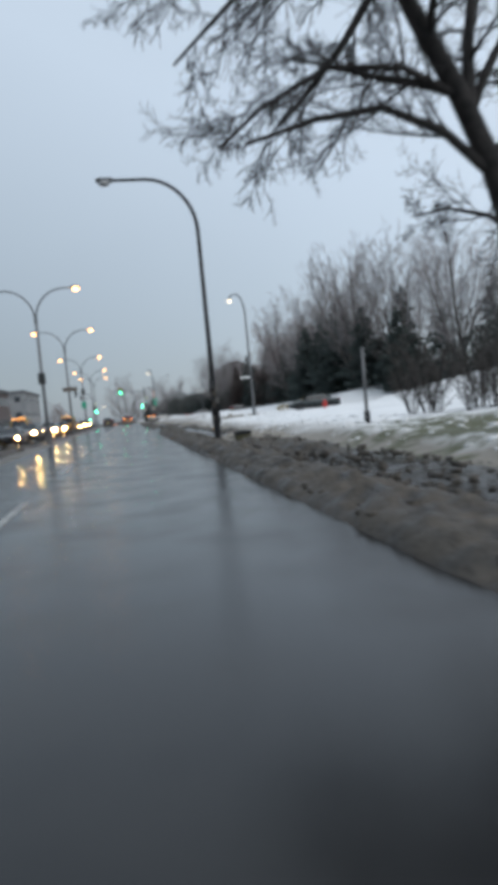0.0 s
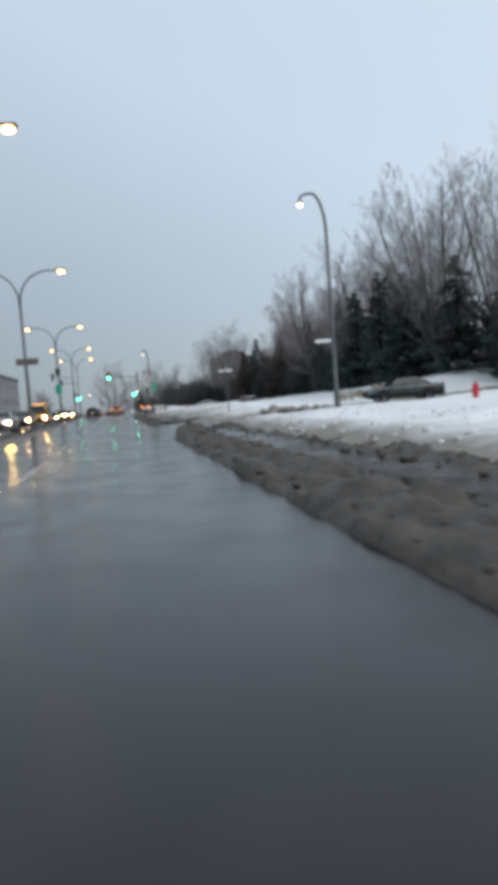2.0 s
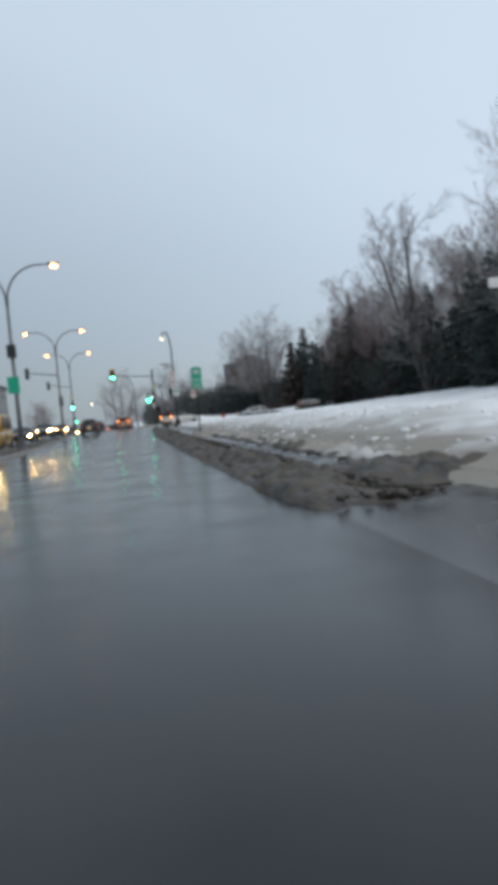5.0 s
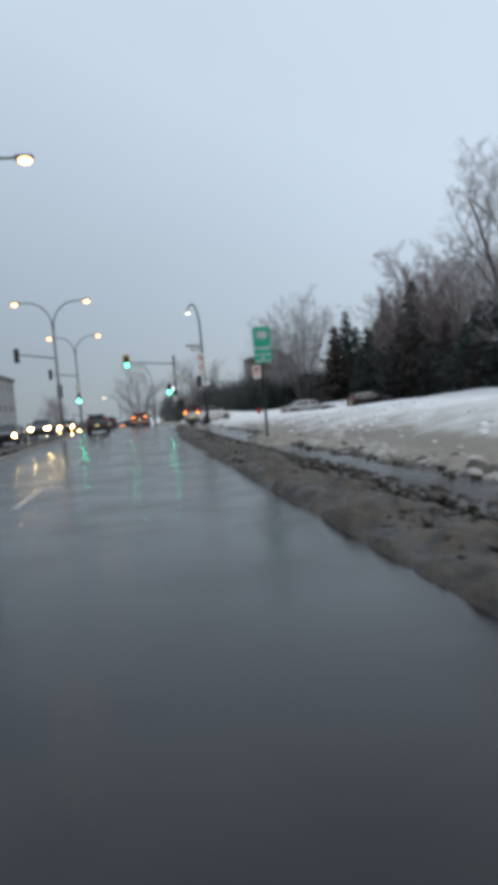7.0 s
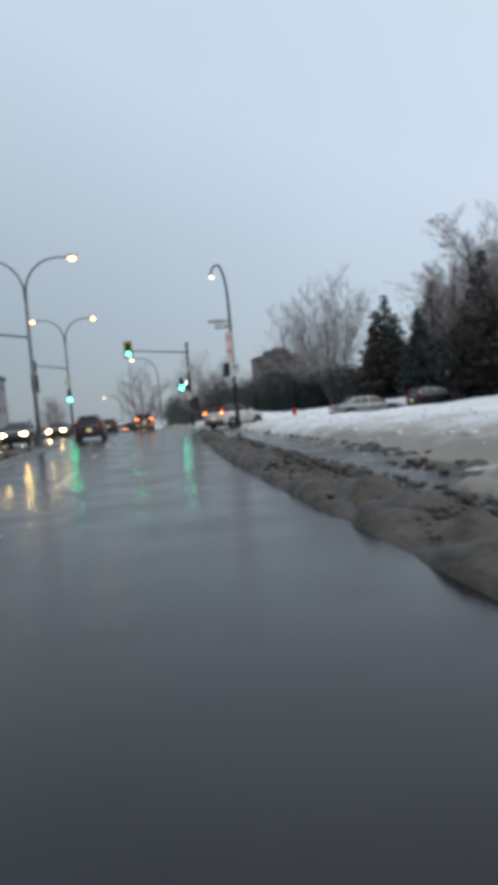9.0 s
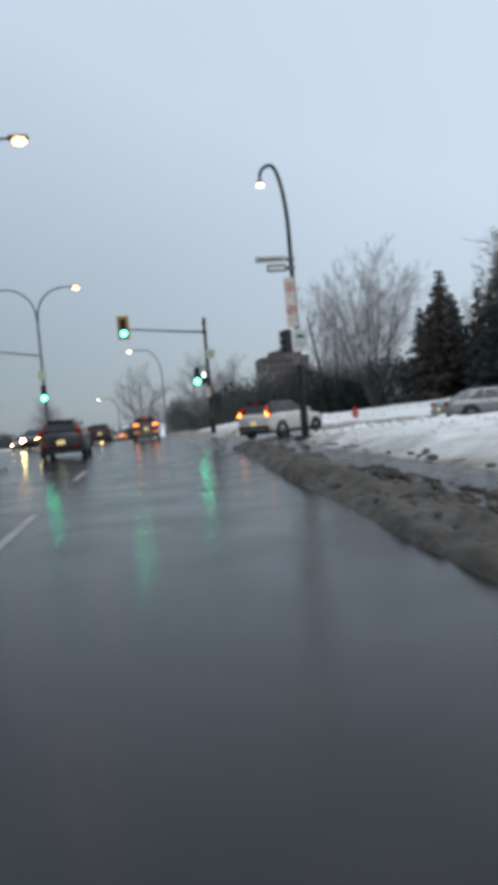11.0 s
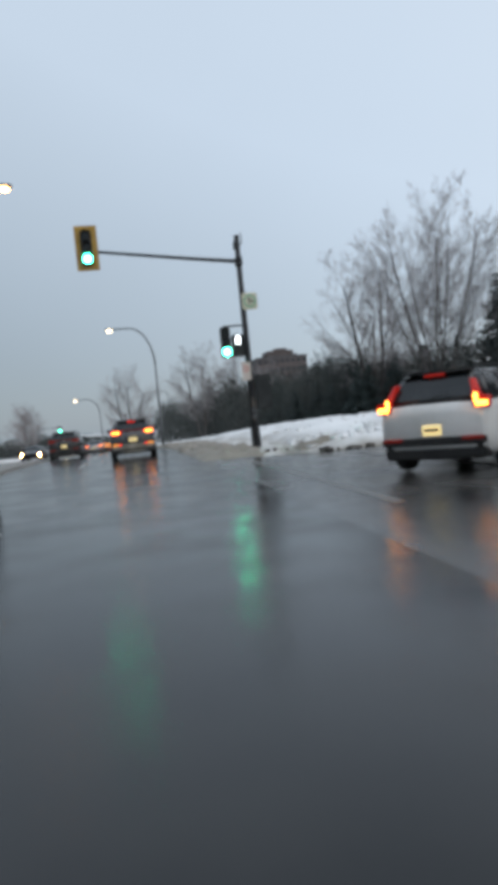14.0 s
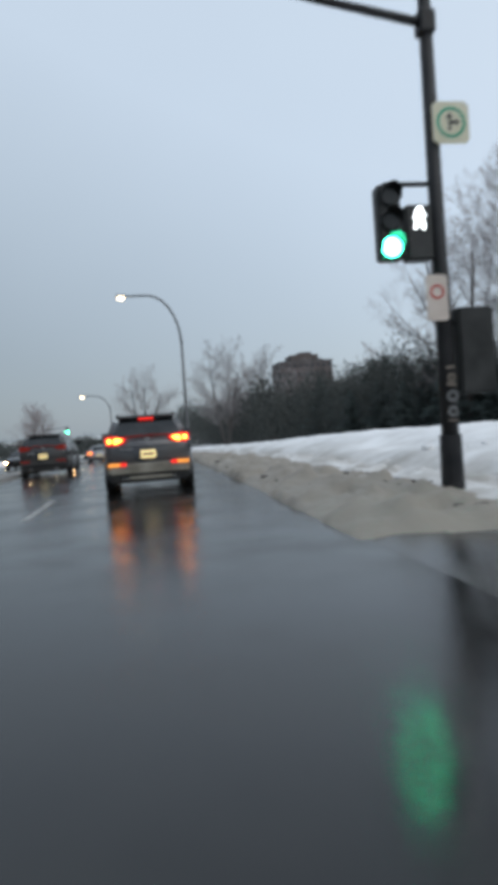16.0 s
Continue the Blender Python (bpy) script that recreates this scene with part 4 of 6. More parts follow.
# bus stop
b = thing("bus_stop_sign", pose(3.92, 90.1, -0.02), "tall green bus stop sign with white pictogram on post", "bus stop sign")
part("post", bm_box(-0.035, 0.035, -0.02, 0.02, -0.2, 3.5, 0.006), STEEL_DARK, b)
sg = sign_plate(b, 0.05, -0.04, 3.10, 0.53, 1.10, SIGN_GREEN, "green panel", t=0.02)
part("bus_symbol", moved(bm_poly([(-0.15, -0.08), (0.14, -0.10), (0.15, 0.10), (-0.10, 0.12), (-0.15, 0.08)], 0.004), 0.05, -0.046, 3.40), SIGN_GREY, sg, "pale bus pictogram")
for i in range(12):
    a = 2 * math.pi * i / 12 + 0.2
    part("ray", moved(bm_box(-0.008, 0.008, 0, 0.003, -0.03, 0.03), 0.05 + 0.19 * math.cos(a), -0.045, 3.40 + 0.165 * math.sin(a), 0, 90 - math.degrees(a), 0), SIGN_GREY, sg)
for zz, hh, ww in ((3.03, 0.03, 0.5), (2.98, 0.03, 0.46), (2.81, 0.035, 0.52), (2.62, 0.04, 0.46), (2.70, 0.06, 0.12)):
    part("lettering_bar", moved(bm_box(-ww / 2, ww / 2, 0, 0.003, -hh / 2, hh / 2), 0.05, -0.045, zz), SIGN_GREY, sg, "pale bar of lettering")
sg = sign_plate(b, -0.18, -0.03, 2.30, 0.26, 0.40, SIGN_ORANGE_LIT, "small no-parking plate")
part("ring", moved(bm_ring(0.06, 0.085, 0.003), -0.18, -0.034, 2.38), SIGN_RED, sg, "red ring")
part("symbol", moved(bm_box(-0.03, 0.03, 0, 0.003, -0.03, 0.03), -0.18, -0.034, 2.38), SIGN_BLACK, sg)

# street name post beside the first side street
c = thing("street_name_sign", pose(7.68, 67.45, 0.2), "pale street name boards on thin steel post in snow", "sign")
part("post", sweep([(0, 0, -0.3), (0, 0, 3.1)], [0.035, 0.035], 8), STEEL_GREY, c)
part("name_board", bm_box(-0.55, 0.42, -0.01, 0.01, 2.95, 3.14, 0.005), SIGN_WHITE, c, "white name board")
part("name_board", bm_box(-0.01, 0.01, -0.4, 0.4, 3.15, 3.32, 0.005), SIGN_GREY, c, "grey name board")
part("snow_clump", moved(bm_box(-0.35, 0.3, -0.25, 0.25, 0, 0.28, 0.12, 3), -0.2, -0.2, -0.1), SNOW, c, "clump of snow at the foot")
n_ = thing("lamp_sign", pose(9.66, 50.25, 0.3), "narrow white board clamped to grey lamp pole", "sign")
part("name_board", bm_box(-0.85, -0.12, -0.01, 0.01, 3.12, 3.28, 0.004), SIGN_WHITE, n_)
part("clamp", bm_box(-0.14, 0.1, -0.02, 0.06, 3.16, 3.23), STEEL_GREY, n_)
# boards on the median poles
t = thing("pole_box", pose(-4.92, 43.0, 0.1), "dark grey control box strapped to median lamp pole", "control box")
part("box", bm_box(-0.22, 0.2, -0.1, 0.18, 3.75, 4.45, 0.03), HOUSING_BLACK, t)
part("strap", bm_box(-0.14, 0.14, 0.05, 0.33, 4.0, 4.06), STEEL_GREY, t)
t = thing("median_board", pose(-5.1, 64.93, 0.1), "grey-brown direction board on median lamp pole", "sign")
part("board", bm_box(-0.55, 0.78, -0.02, 0.0, 4.18, 4.58, 0.01), SIGN_BROWN, t)
part("clamp", bm_box(-0.13, 0.13, -0.01, 0.28, 4.3, 4.36), STEEL_GREY, t)
t = thing("green_pole_sign", pose(-5.4, 92.9, 0.1), "green sign below a dark box on median pole", "sign")
part("panel", bm_box(-0.38, 0.22, -0.02, 0.0, 3.05, 3.95, 0.01), SIGN_GREEN, t, "green panel")
part("box", bm_box(-0.24, 0.22, -0.12, 0.14, 4.95, 5.65, 0.03), HOUSING_BLACK, t, "dark box")
part("clamp", bm_box(-0.13, 0.13, -0.01, 0.28, 3.4, 3.46), STEEL_GREY, t)


def hydrant(x, y, z, s=1.0):
    t = thing("fire_hydrant", pose(x, y, z), "red fire hydrant half sunk in snow", "fire hydrant", "fire hydrants")
    part("barrel", bm_cyl(0.12 * s, 0.11 * s, 0.62 * s, 14), HYDRANT_RED, t, smooth=False)
    part("flange", bm_cyl(0.17 * s, 0.17 * s, 0.06 * s, 14, pose(0, 0, 0.08)), HYDRANT_RED, t)
    dm = bmesh.new()
    bmesh.ops.create_uvsphere(dm, u_segments=14, v_segments=8, radius=0.135 * s, matrix=pose(0, 0, 0.62 * s))
    part("bonnet", dm, HYDRANT_RED, t, smooth=True)
    part("nut", bm_cyl(0.04 * s, 0.035 * s, 0.1 * s, 6, pose(0, 0, 0.74 * s)), HYDRANT_RED, t)
    for a in (0, 180):
        part("outlet", bm_cyl(0.065 * s, 0.06 * s, 0.2 * s, 10, pose(0, 0, 0.46 * s, 0, 90, a)), HYDRANT_RED, t)
    return t


hydrant(14.2, 46.6, float(ground_z(np.float64(14.2), np.float64(46.6))) - 0.18)
hydrant(12.4, 138.2, 0.16, 1.1)
t = thing("planter_box", pose(3.70, 21.9, 0.20), "low dark planter box half sunk in dirty snow", "planter")
part("box", bm_box(-0.25, 0.26, -0.25, 0.25, -0.3, 0.15, 0.03), GRASS, t)
part("rim", bm_box(-0.27, 0.28, -0.27, 0.27, 0.15, 0.27, 0.03, 2), STEEL_DARK, t, "dark rim")
part("soil", bm_cyl(0.22, 0.14, 0.03, 12, pose(0, 0, 0.268)), BRUSH, t, "wet soil and dull grass")
t = thing("sign_post", pose(6.78, 18.3, 0.25), "thin grey steel post standing in grass and snow", "post")
part("post", sweep([(0, 0, -0.3), (0, 0, 1.2), (0.01, 0, 2.35)], [0.05, 0.048, 0.045], 10), STEEL_GREY, t, smooth=True)
part("foot", bm_cyl(0.10, 0.085, 0.75, 12, pose(0, 0, -0.2)), STEEL_DARK, t, "dark foot of the post")
part("cap", bm_cyl(0.06, 0.035, 0.05, 10, pose(0.01, 0, 2.34)), STEEL_GREY, t)


# ---- vehicles ----
def loft(stations):
    """Closed hull from stations (y, rings of (half width, z)) mirrored across x."""
    bm = bmesh.new()
    rings = []
    for y, prof in stations:
        pts = [(w, z) for w, z in prof] + [(-w, z) for w, z in reversed(prof)]
        rings.append([bm.verts.new((x, y, z)) for x, z in pts])
    k = len(rings[0])
    for a, b in zip(rings, rings[1:]):
        for j in range(k):
            bm.faces.new((a[j], a[(j + 1) % k], b[(j + 1) % k], b[j]))
    bm.faces.new(rings[0])
    bm.faces.new(rings[-1][::-1])
    bmesh.ops.recalc_face_normals(bm, faces=bm.faces[:])
    return bm


def pane(a, b, c_, d_, out, shrink=0.0, t=0.012):
    """A slightly thick quad pane through four corners, pushed outwards."""
    q = [Vector(p) for p in (a, b, c_, d_)]
    mid = sum(q, Vector()) / 4
    q = [p + (mid - p) * shrink for p in q]
    n = (q[1] - q[0]).cross(q[3] - q[0]).normalized()
    if n.dot(Vector(out)) < 0:
        n = -n
    bm = bmesh.new()
    lo = [bm.verts.new(p - n * t) for p in q]
    hi = [bm.verts.new(p + n * t) for p in q]
    bm.faces.new(hi)
    bm.faces.new(lo[::-1])
    for i in range(4):
        bm.faces.new((lo[i], lo[(i + 1) % 4], hi[(i + 1) % 4], hi[i]))
    bmesh.ops.recalc_face_normals(bm, faces=bm.faces[:])
    return bm


def wheel_mesh():
    ty, ri = bpy.data.meshes.new("tyre"), bpy.data.meshes.new("rim")
    prof = [(0.23, -0.10), (0.325, -0.105), (0.345, -0.07), (0.35, 0.0), (0.345, 0.07), (0.325, 0.105), (0.23, 0.10)]
    bm = bmesh.new()
    k = 22
    rg = [[bm.verts.new((x, r * math.cos(2 * math.pi * i / k), r * math.sin(2 * math.pi * i / k))) for i in range(k)] for r, x in prof]
    for a, b_ in zip(rg, rg[1:] + rg[:1]):
        for i in range(k):
            bm.faces.new((a[i], a[(i + 1) % k], b_[(i + 1) % k], b_[i]))
    bmesh.ops.recalc_face_normals(bm, faces=bm.faces[:])
    bm.to_mesh(ty)
    bm.free()
    ty.materials.append(TYRE)
    bm = bm_cyl(0.08, 0.07, 0.17, 12, pose(-0.085, 0, 0, 0, 90, 0))
    for i in range(5):
        o = bm_box(-0.07, 0.07, -0.03, 0.03, 0.05, 0.235, 0.01)
        bmesh.ops.transform(o, matrix=pose(0, 0, 0, 72 * i), verts=o.verts[:])
        tmp = bpy.data.meshes.new("t")
        o.to_mesh(tmp)
        o.free()
        bm.from_mesh(tmp)
        bpy.data.meshes.remove(tmp)
    ring = bmesh.new()
    rr = [[ring.verts.new((x, r * math.cos(2 * math.pi * i / k), r * math.sin(2 * math.pi * i / k))) for i in range(k)] for r, x in ((0.20, -0.08), (0.238, -0.095), (0.238, 0.095), (0.20, 0.08))]
    for a, b_ in zip(rr, rr[1:]):
        for i in range(k):
            ring.faces.new((a[i], a[(i + 1) % k], b_[(i + 1) % k], b_[i]))
    tmp = bpy.data.meshes.new("t")
    ring.to_mesh(tmp)
    ring.free()
    bm.from_mesh(tmp)
    bpy.data.meshes.remove(tmp)
    bm.to_mesh(ri)
    bm.free()
    ri.materials.append(RIM)
    return ty, ri


ME_TYRE, ME_RIM = wheel_mesh()


def vehicle(name, m, label, category, paint_, style, group="", tail=None, front=None, salt=False, white_roof=None, brake=False):
    """A car that heads along +y, built from its hull, cabin, glass, wheels and lamps. style: suv, crossover, sedan or van."""
    P = {
        "suv": dict(L=4.48, W=0.93, belt=1.17, roof=1.64, hood=1.06, r0=-2.10, r1=-1.74, f1=0.35, f0=1.15, wt=0.68, wb=0.86, ax=(-1.33, 1.34)),
        "crossover": dict(L=4.43, W=0.93, belt=1.15, roof=1.65, hood=1.02, r0=-2.12, r1=-1.80, f1=0.10, f0=0.98, wt=0.62, wb=0.88, ax=(-1.32, 1.38)),
        "sedan": dict(L=4.75, W=0.91, belt=0.94, roof=1.43, hood=0.90, r0=-1.75, r1=-0.95, f1=0.35, f0=1.25, wt=0.60, wb=0.85, ax=(-1.38, 1.36)),
        "van": dict(L=5.6, W=1.0, belt=1.25, roof=2.35, hood=1.15, r0=-2.75, r1=-2.68, f1=1.2, f0=1.9, wt=0.86, wb=0.96, ax=(-1.75, 1.7)),
    }[style]
    L2, W, belt, roof, hood = P["L"] / 2, P["W"], P["belt"], P["roof"], P["hood"]
    t = thing(name, m, label, category, group)

    def ring(w, lo, top, tuck=0.97):
        return [(w * 0.80, lo), (w * 0.97, lo + 0.10), (w, lo + 0.30), (w * 0.995, (lo + top) / 2 + 0.12), (w * tuck, top - 0.06), (w * (tuck - 0.06), top), (w * 0.4, top + 0.015)]

    deck = belt if style != "sedan" else belt + 0.03
    st = [(-L2, ring(W * 0.84, 0.42, deck - 0.22)), (-L2 + 0.06, ring(W * 0.93, 0.33, deck - 0.06)), (-L2 + 0.28, ring(W * 0.985, 0.25, deck)),
          (P["ax"][0] - 0.1, ring(W, 0.22, deck)), (0.0, ring(W, 0.20, belt)), (P["f0"] - 0.15, ring(W, 0.22, belt - 0.01)),
          (P["f0"] + 0.25, ring(W * 0.99, 0.22, hood)), (L2 - 0.45, ring(W * 0.97, 0.24, hood - 0.06)), (L2 - 0.12, ring(W * 0.90, 0.30, hood - 0.17)), (L2, ring(W * 0.78, 0.40, hood - 0.30))]
    body = part("body", loft(st), paint_, t, smooth=True)
    body.data.shade_smooth()
    wb, wt, r0, r1, f1, f0 = (P[k] for k in ("wb", "wt", "r0", "r1", "f1", "f0"))
    zb, zt = belt - 0.05, roof - 0.03
    cab = bmesh.new()
    lowq = [(-wb, r0, zb), (wb, r0, zb), (wb, f0, zb), (-wb, f0, zb)]
    topq = [(-wt, r1, zt), (wt, r1, zt), (wt, f1, zt), (-wt, f1, zt)]
    vl, vt = [cab.verts.new(p) for p in lowq], [cab.verts.new(p) for p in topq]
    cab.faces.new(vl[::-1])
    cab.faces.new(vt)
    for i in range(4):
        cab.faces.new((vl[i], vl[(i + 1) % 4], vt[(i + 1) % 4], vt[i]))
    bmesh.ops.bevel(cab, geom=[e for e in cab.edges if max(v.co.z for v in e.verts) > zb + 0.1], offset=0.12, segments=4, affect="EDGES")
    part("cabin", cab, white_roof or paint_, t, "dark roof" if white_roof else "", True)
    low, top = [Vector(p) for p in lowq], [Vector(p) for p in topq]

    def on(i, j, u, v):
        a = low[i].lerp(low[j], u)
        b_ = top[i].lerp(top[j], u)
        return a.lerp(b_, v)

    part("rear_window", pane(on(0, 1, 0.07, 0.16), on(0, 1, 0.93, 0.16), on(0, 1, 0.88, 0.86), on(0, 1, 0.12, 0.86), (0, -1, 0.4)), CAR_GLASS, t, "tinted rear window")
    part("windscreen", pane(on(3, 2, 0.07, 0.12), on(3, 2, 0.93, 0.12), on(3, 2, 0.9, 0.9), on(3, 2, 0.1, 0.9), (0, 1, 0.4)), CAR_GLASS, t, "windscreen")
    cuts = ((0.05, 0.27), (0.30, 0.58), (0.61, 0.93)) if style != "sedan" else ((0.12, 0.30), (0.33, 0.60), (0.63, 0.93))
    for i, j, sx in ((1, 2, 1), (0, 3, -1)):
        for u0, u1 in cuts:
            part("side_window", pane(on(i, j, u0, 0.16), on(i, j, u1, 0.16), on(i, j, u1 - 0.03, 0.84), on(i, j, u0 + 0.03, 0.84), (sx, 0, 0.3)), CAR_GLASS, t, "tinted side window")
    for yy in P["ax"]:
        for sx in (1, -1):
            w_ = new("wheel")
            w_.empty_display_size = 0.1
            w_.matrix_basis = pose(sx * (W - 0.085), yy, 0.345)
            w_.parent = t
            for me_, nm in ((ME_TYRE, "tyre"), (ME_RIM, "rim")):
                o = new(nm, me_)
                o.parent = w_
            ar = bmesh.new()
            k = 12
            va = []
            for q in range(k + 1):
                a = math.pi * (q / k * 1.1 - 0.05)
                va.append([ar.verts.new((x, r * math.cos(a), r * math.sin(a))) for r, x in ((0.36, -0.05), (0.36, 0.022), (0.44, 0.012), (0.44, -0.05))])
            for q in range(k):
                for s_ in range(4):
                    ar.faces.new((va[q][s_], va[q][(s_ + 1) % 4], va[q + 1][(s_ + 1) % 4], va[q + 1][s_]))
            ar.faces.new(va[0])
            ar.faces.new(va[-1][::-1])
            bmesh.ops.recalc_face_normals(ar, faces=ar.faces[:])
            if sx < 0:
                bmesh.ops.scale(ar, vec=(-1, 1, 1), verts=ar.verts[:])
                bmesh.ops.reverse_faces(ar, faces=ar.faces[:])
            part("wheel_arch", moved(ar, sx * W * 0.995, yy, 0.345), PLASTIC, t, "dark wheel arch")
        part("wheel_well", bm_box(-W * 0.93, W * 0.93, yy - 0.38, yy + 0.38, 0.30, 0.62), PLASTIC, t, "dark wheel well")
    part("sill", bm_box(-W * 0.985, W * 0.985, P["ax"][0] + 0.4, P["ax"][1] - 0.4, 0.2, 0.36, 0.03), PLASTIC, t, "dark sill")
    # rear end
    br = -L2
    part("rear_bumper", bm_box(-W * 0.90, W * 0.90, br - 0.05, br + 0.35, 0.38 if salt else 0.42, 0.68 if style == "suv" else 0.64, 0.06, 3), SALT_GREY if salt else (PLASTIC if style == "crossover" else paint_), t, "salt-stained bumper" if salt else "")
    part("lower_cladding", bm_box(-W * 0.88, W * 0.88, br - 0.02, br + 0.4, 0.24, 0.455, 0.04, 2), PLASTIC, t, "dark lower bumper")
    if salt:
        part("skid_plate", bm_box(-W * 0.45, W * 0.5, br - 0.045, br + 0.2, 0.30, 0.375, 0.02, 2), SALT_GREY, t, "pale skid plate")
    pz = 0.62 if style == "crossover" else deck - 0.44
    pl = part("number_plate", bm_box(-0.155, 0.155, br - 0.012, br + 0.06, pz, pz + 0.17, 0.01), PLATE, t, "cream number plate with the light on it added as glow")
    part("plate_bars", bm_box(-0.115, 0.115, br - 0.016, br - 0.011, pz + 0.065, pz + 0.11), SIGN_BROWN, pl)
    part("tailgate_recess", bm_box(-0.42, 0.42, br + 0.004, br + 0.07, pz - 0.04, pz + 0.20, 0.02), PLASTIC if style != "sedan" else paint_, t)
    if style in ("suv", "crossover"):
        part("spoiler", bm_box(-wt * 0.92, wt * 0.92, r1 - 0.14, r1 + 0.16, zt - 0.03, zt + 0.02, 0.012, 2), white_roof or paint_, t, "roof spoiler")
        part("rear_wiper", sweep([(0.0, r0 - 0.01, zb + 0.11), (0.30, r0 + 0.03, zb + 0.16)], [0.012, 0.008], 6), PLASTIC, t)
        for sx in (1, -1):
            part("roof_rail", sweep([(sx * wt * 0.9, r1 + 0.15, zt + 0.02), (sx * wt * 0.9, r1 + 0.25, zt + 0.06), (sx * wt * 0.9, f1 - 0.25, zt + 0.06), (sx * wt * 0.9, f1 - 0.15, zt + 0.02)], [0.016] * 4, 6), STEEL_DARK, t)
        part("antenna", sweep([(0, r1 + 0.22, zt + 0.01), (0, r1 + 0.12, zt + 0.08)], [0.025, 0.012], 6), PLASTIC, t)
    hot = TAIL_HOT if tail == "lit" else TAIL_DIM
    lens = TAIL_RED if tail == "lit" else TAIL_DIM
    zl = deck - 0.11 if style == "sedan" else deck - 0.04
    rz0 = 0.60 if style == "suv" else 0.54
    for sx in (1, -1):
        if style == "crossover":
            lm = bm_poly([(0.02, -0.10), (0.24, -0.10), (0.25, 0.06), (0.11, 0.09), (0.08, 0.34), (0.04, 0.35), (0.02, 0.10)], 0.16)
            for v in lm.verts:
                up = max(v.co.z - 0.10, 0)
                v.co.y, v.co.x = v.co.y + 0.62 * up, v.co.x - 0.38 * up
            a = part("tail_lamp", moved(lm, 0.655, br + 0.02, zl), TAIL_LOW if tail == "lit" else lens, t, "hooked red tail lamp")
            if sx < 0:
                a.scale.x = -1
            part("lamp_core", bm_box(sx * 0.80 - 0.095, sx * 0.80 + 0.095, br - 0.005, br + 0.06, zl - 0.08, zl + 0.0, 0.015), hot, t, "glowing lamp core")
            part("lamp_core", bm_box(sx * 0.72 - 0.03, sx * 0.72 + 0.03, br - 0.005, br + 0.06, zl - 0.02, zl + 0.12, 0.012), hot, t, "glowing upright lamp core")
        else:
            a = part("tail_lamp", moved(bm_poly([(0.0, 0.03), (0.10, -0.06), (0.36, -0.085), (0.42, -0.05), (0.43, 0.09), (0.30, 0.11), (0.02, 0.06)], 0.22), W - 0.50, br + 0.01, zl - 0.02), lens, t, "wedge-shaped red tail lamp")
            if sx < 0:
                a.scale.x = -1
            if style == "suv":
                part("lamp_core", bm_box(sx * (W - 0.155) - 0.06, sx * (W - 0.155) + 0.06, br - 0.006, br + 0.06, zl - 0.075, zl + 0.055, 0.02, 2), hot, t, "glowing lamp core")
                inner = bm_poly([(-0.09, 0.02), (0.0, -0.045), (0.10, -0.06), (0.10, 0.05), (0.0, 0.055)], 0.06)
                if sx < 0:
                    bmesh.ops.scale(inner, vec=(-1, 1, 1), verts=inner.verts[:])
                    bmesh.ops.reverse_faces(inner, faces=inner.faces[:])
                part("lamp_core", moved(inner, sx * (W - 0.345), br + 0.0, zl - 0.015), hot, t, "glowing tapered lamp core")
            else:
                part("lamp_core", bm_box(sx * (W - 0.13) - 0.035, sx * (W - 0.13) + 0.035, br - 0.004, br + 0.06, zl - 0.07, zl + 0.05, 0.012), hot, t, "glowing lamp core")
                part("lamp_core", bm_box(sx * (W - 0.30) - 0.10, sx * (W - 0.30) + 0.10, br - 0.003, br + 0.06, zl - 0.055, zl - 0.015, 0.010), hot, t, "glowing lamp core")
        # amber and red bumper reflectors, both made to glow
        if style == "suv" and tail == "lit":
            part("glowing_reflector", bm_box(sx * W * 0.76 - 0.12, sx * W * 0.76 + 0.12, br - 0.064, br - 0.03, rz0 - 0.01, rz0 + 0.06, 0.01), AMBER, t, "amber low reflector with added glow")
            part("rear_reflector", bm_box(sx * W * 0.56 - 0.065, sx * W * 0.56 + 0.065, br - 0.062, br - 0.03, rz0 - 0.01, rz0 + 0.06, 0.01), TAIL_RED, t, "red low reflector with added glow")
        else:
            part("rear_reflector", bm_box(sx * W * 0.70 - 0.17, sx * W * 0.70 + 0.17, br - 0.062, br - 0.03, rz0, rz0 + 0.06, 0.01), TAIL_DIM, t, "low reflector with faint added glow")
        part("side_mirror", bm_box(sx * (W + 0.09) - 0.11, sx * (W + 0.09) + 0.11, f0 - 0.42, f0 - 0.28, belt - 0.04, belt + 0.12, 0.04, 2), paint_, t, "side mirror")
        part("door_handle", bm_box(sx * W * 0.98 - 0.02, sx * W * 0.98 + 0.02, 0.05, 0.25, belt - 0.16, belt - 0.13, 0.006), paint_, t)
        # front end
        hl = HEADLIGHT if front == "lit" else LAMP_OFF
        part("headlight", bm_box(sx * W * 0.68 - 0.21, sx * W * 0.68 + 0.21, L2 - 0.16, L2 - 0.035, hood - 0.34, hood - 0.21, 0.03, 2), hl, t, "lit headlight" if front == "lit" else "unlit headlight")
    if style == "suv":
        part("light_strip", bm_box(-W + 0.5, W - 0.5, br + 0.04, br + 0.09, zl + 0.055, zl + 0.085), TAIL_DIM, t, "thin red strip between lamps")
        part("tailgate_lettering", bm_box(-W + 0.36, -W + 0.62, br - 0.004, br + 0.05, zl - 0.20, zl - 0.175), CHROME, t, "chrome lettering bar")
        part("tailgate_seam", bm_box(-W * 0.74, W * 0.74, br - 0.006, br + 0.05, 0.70, 0.712), PLASTIC, t, "dark tailgate seam")
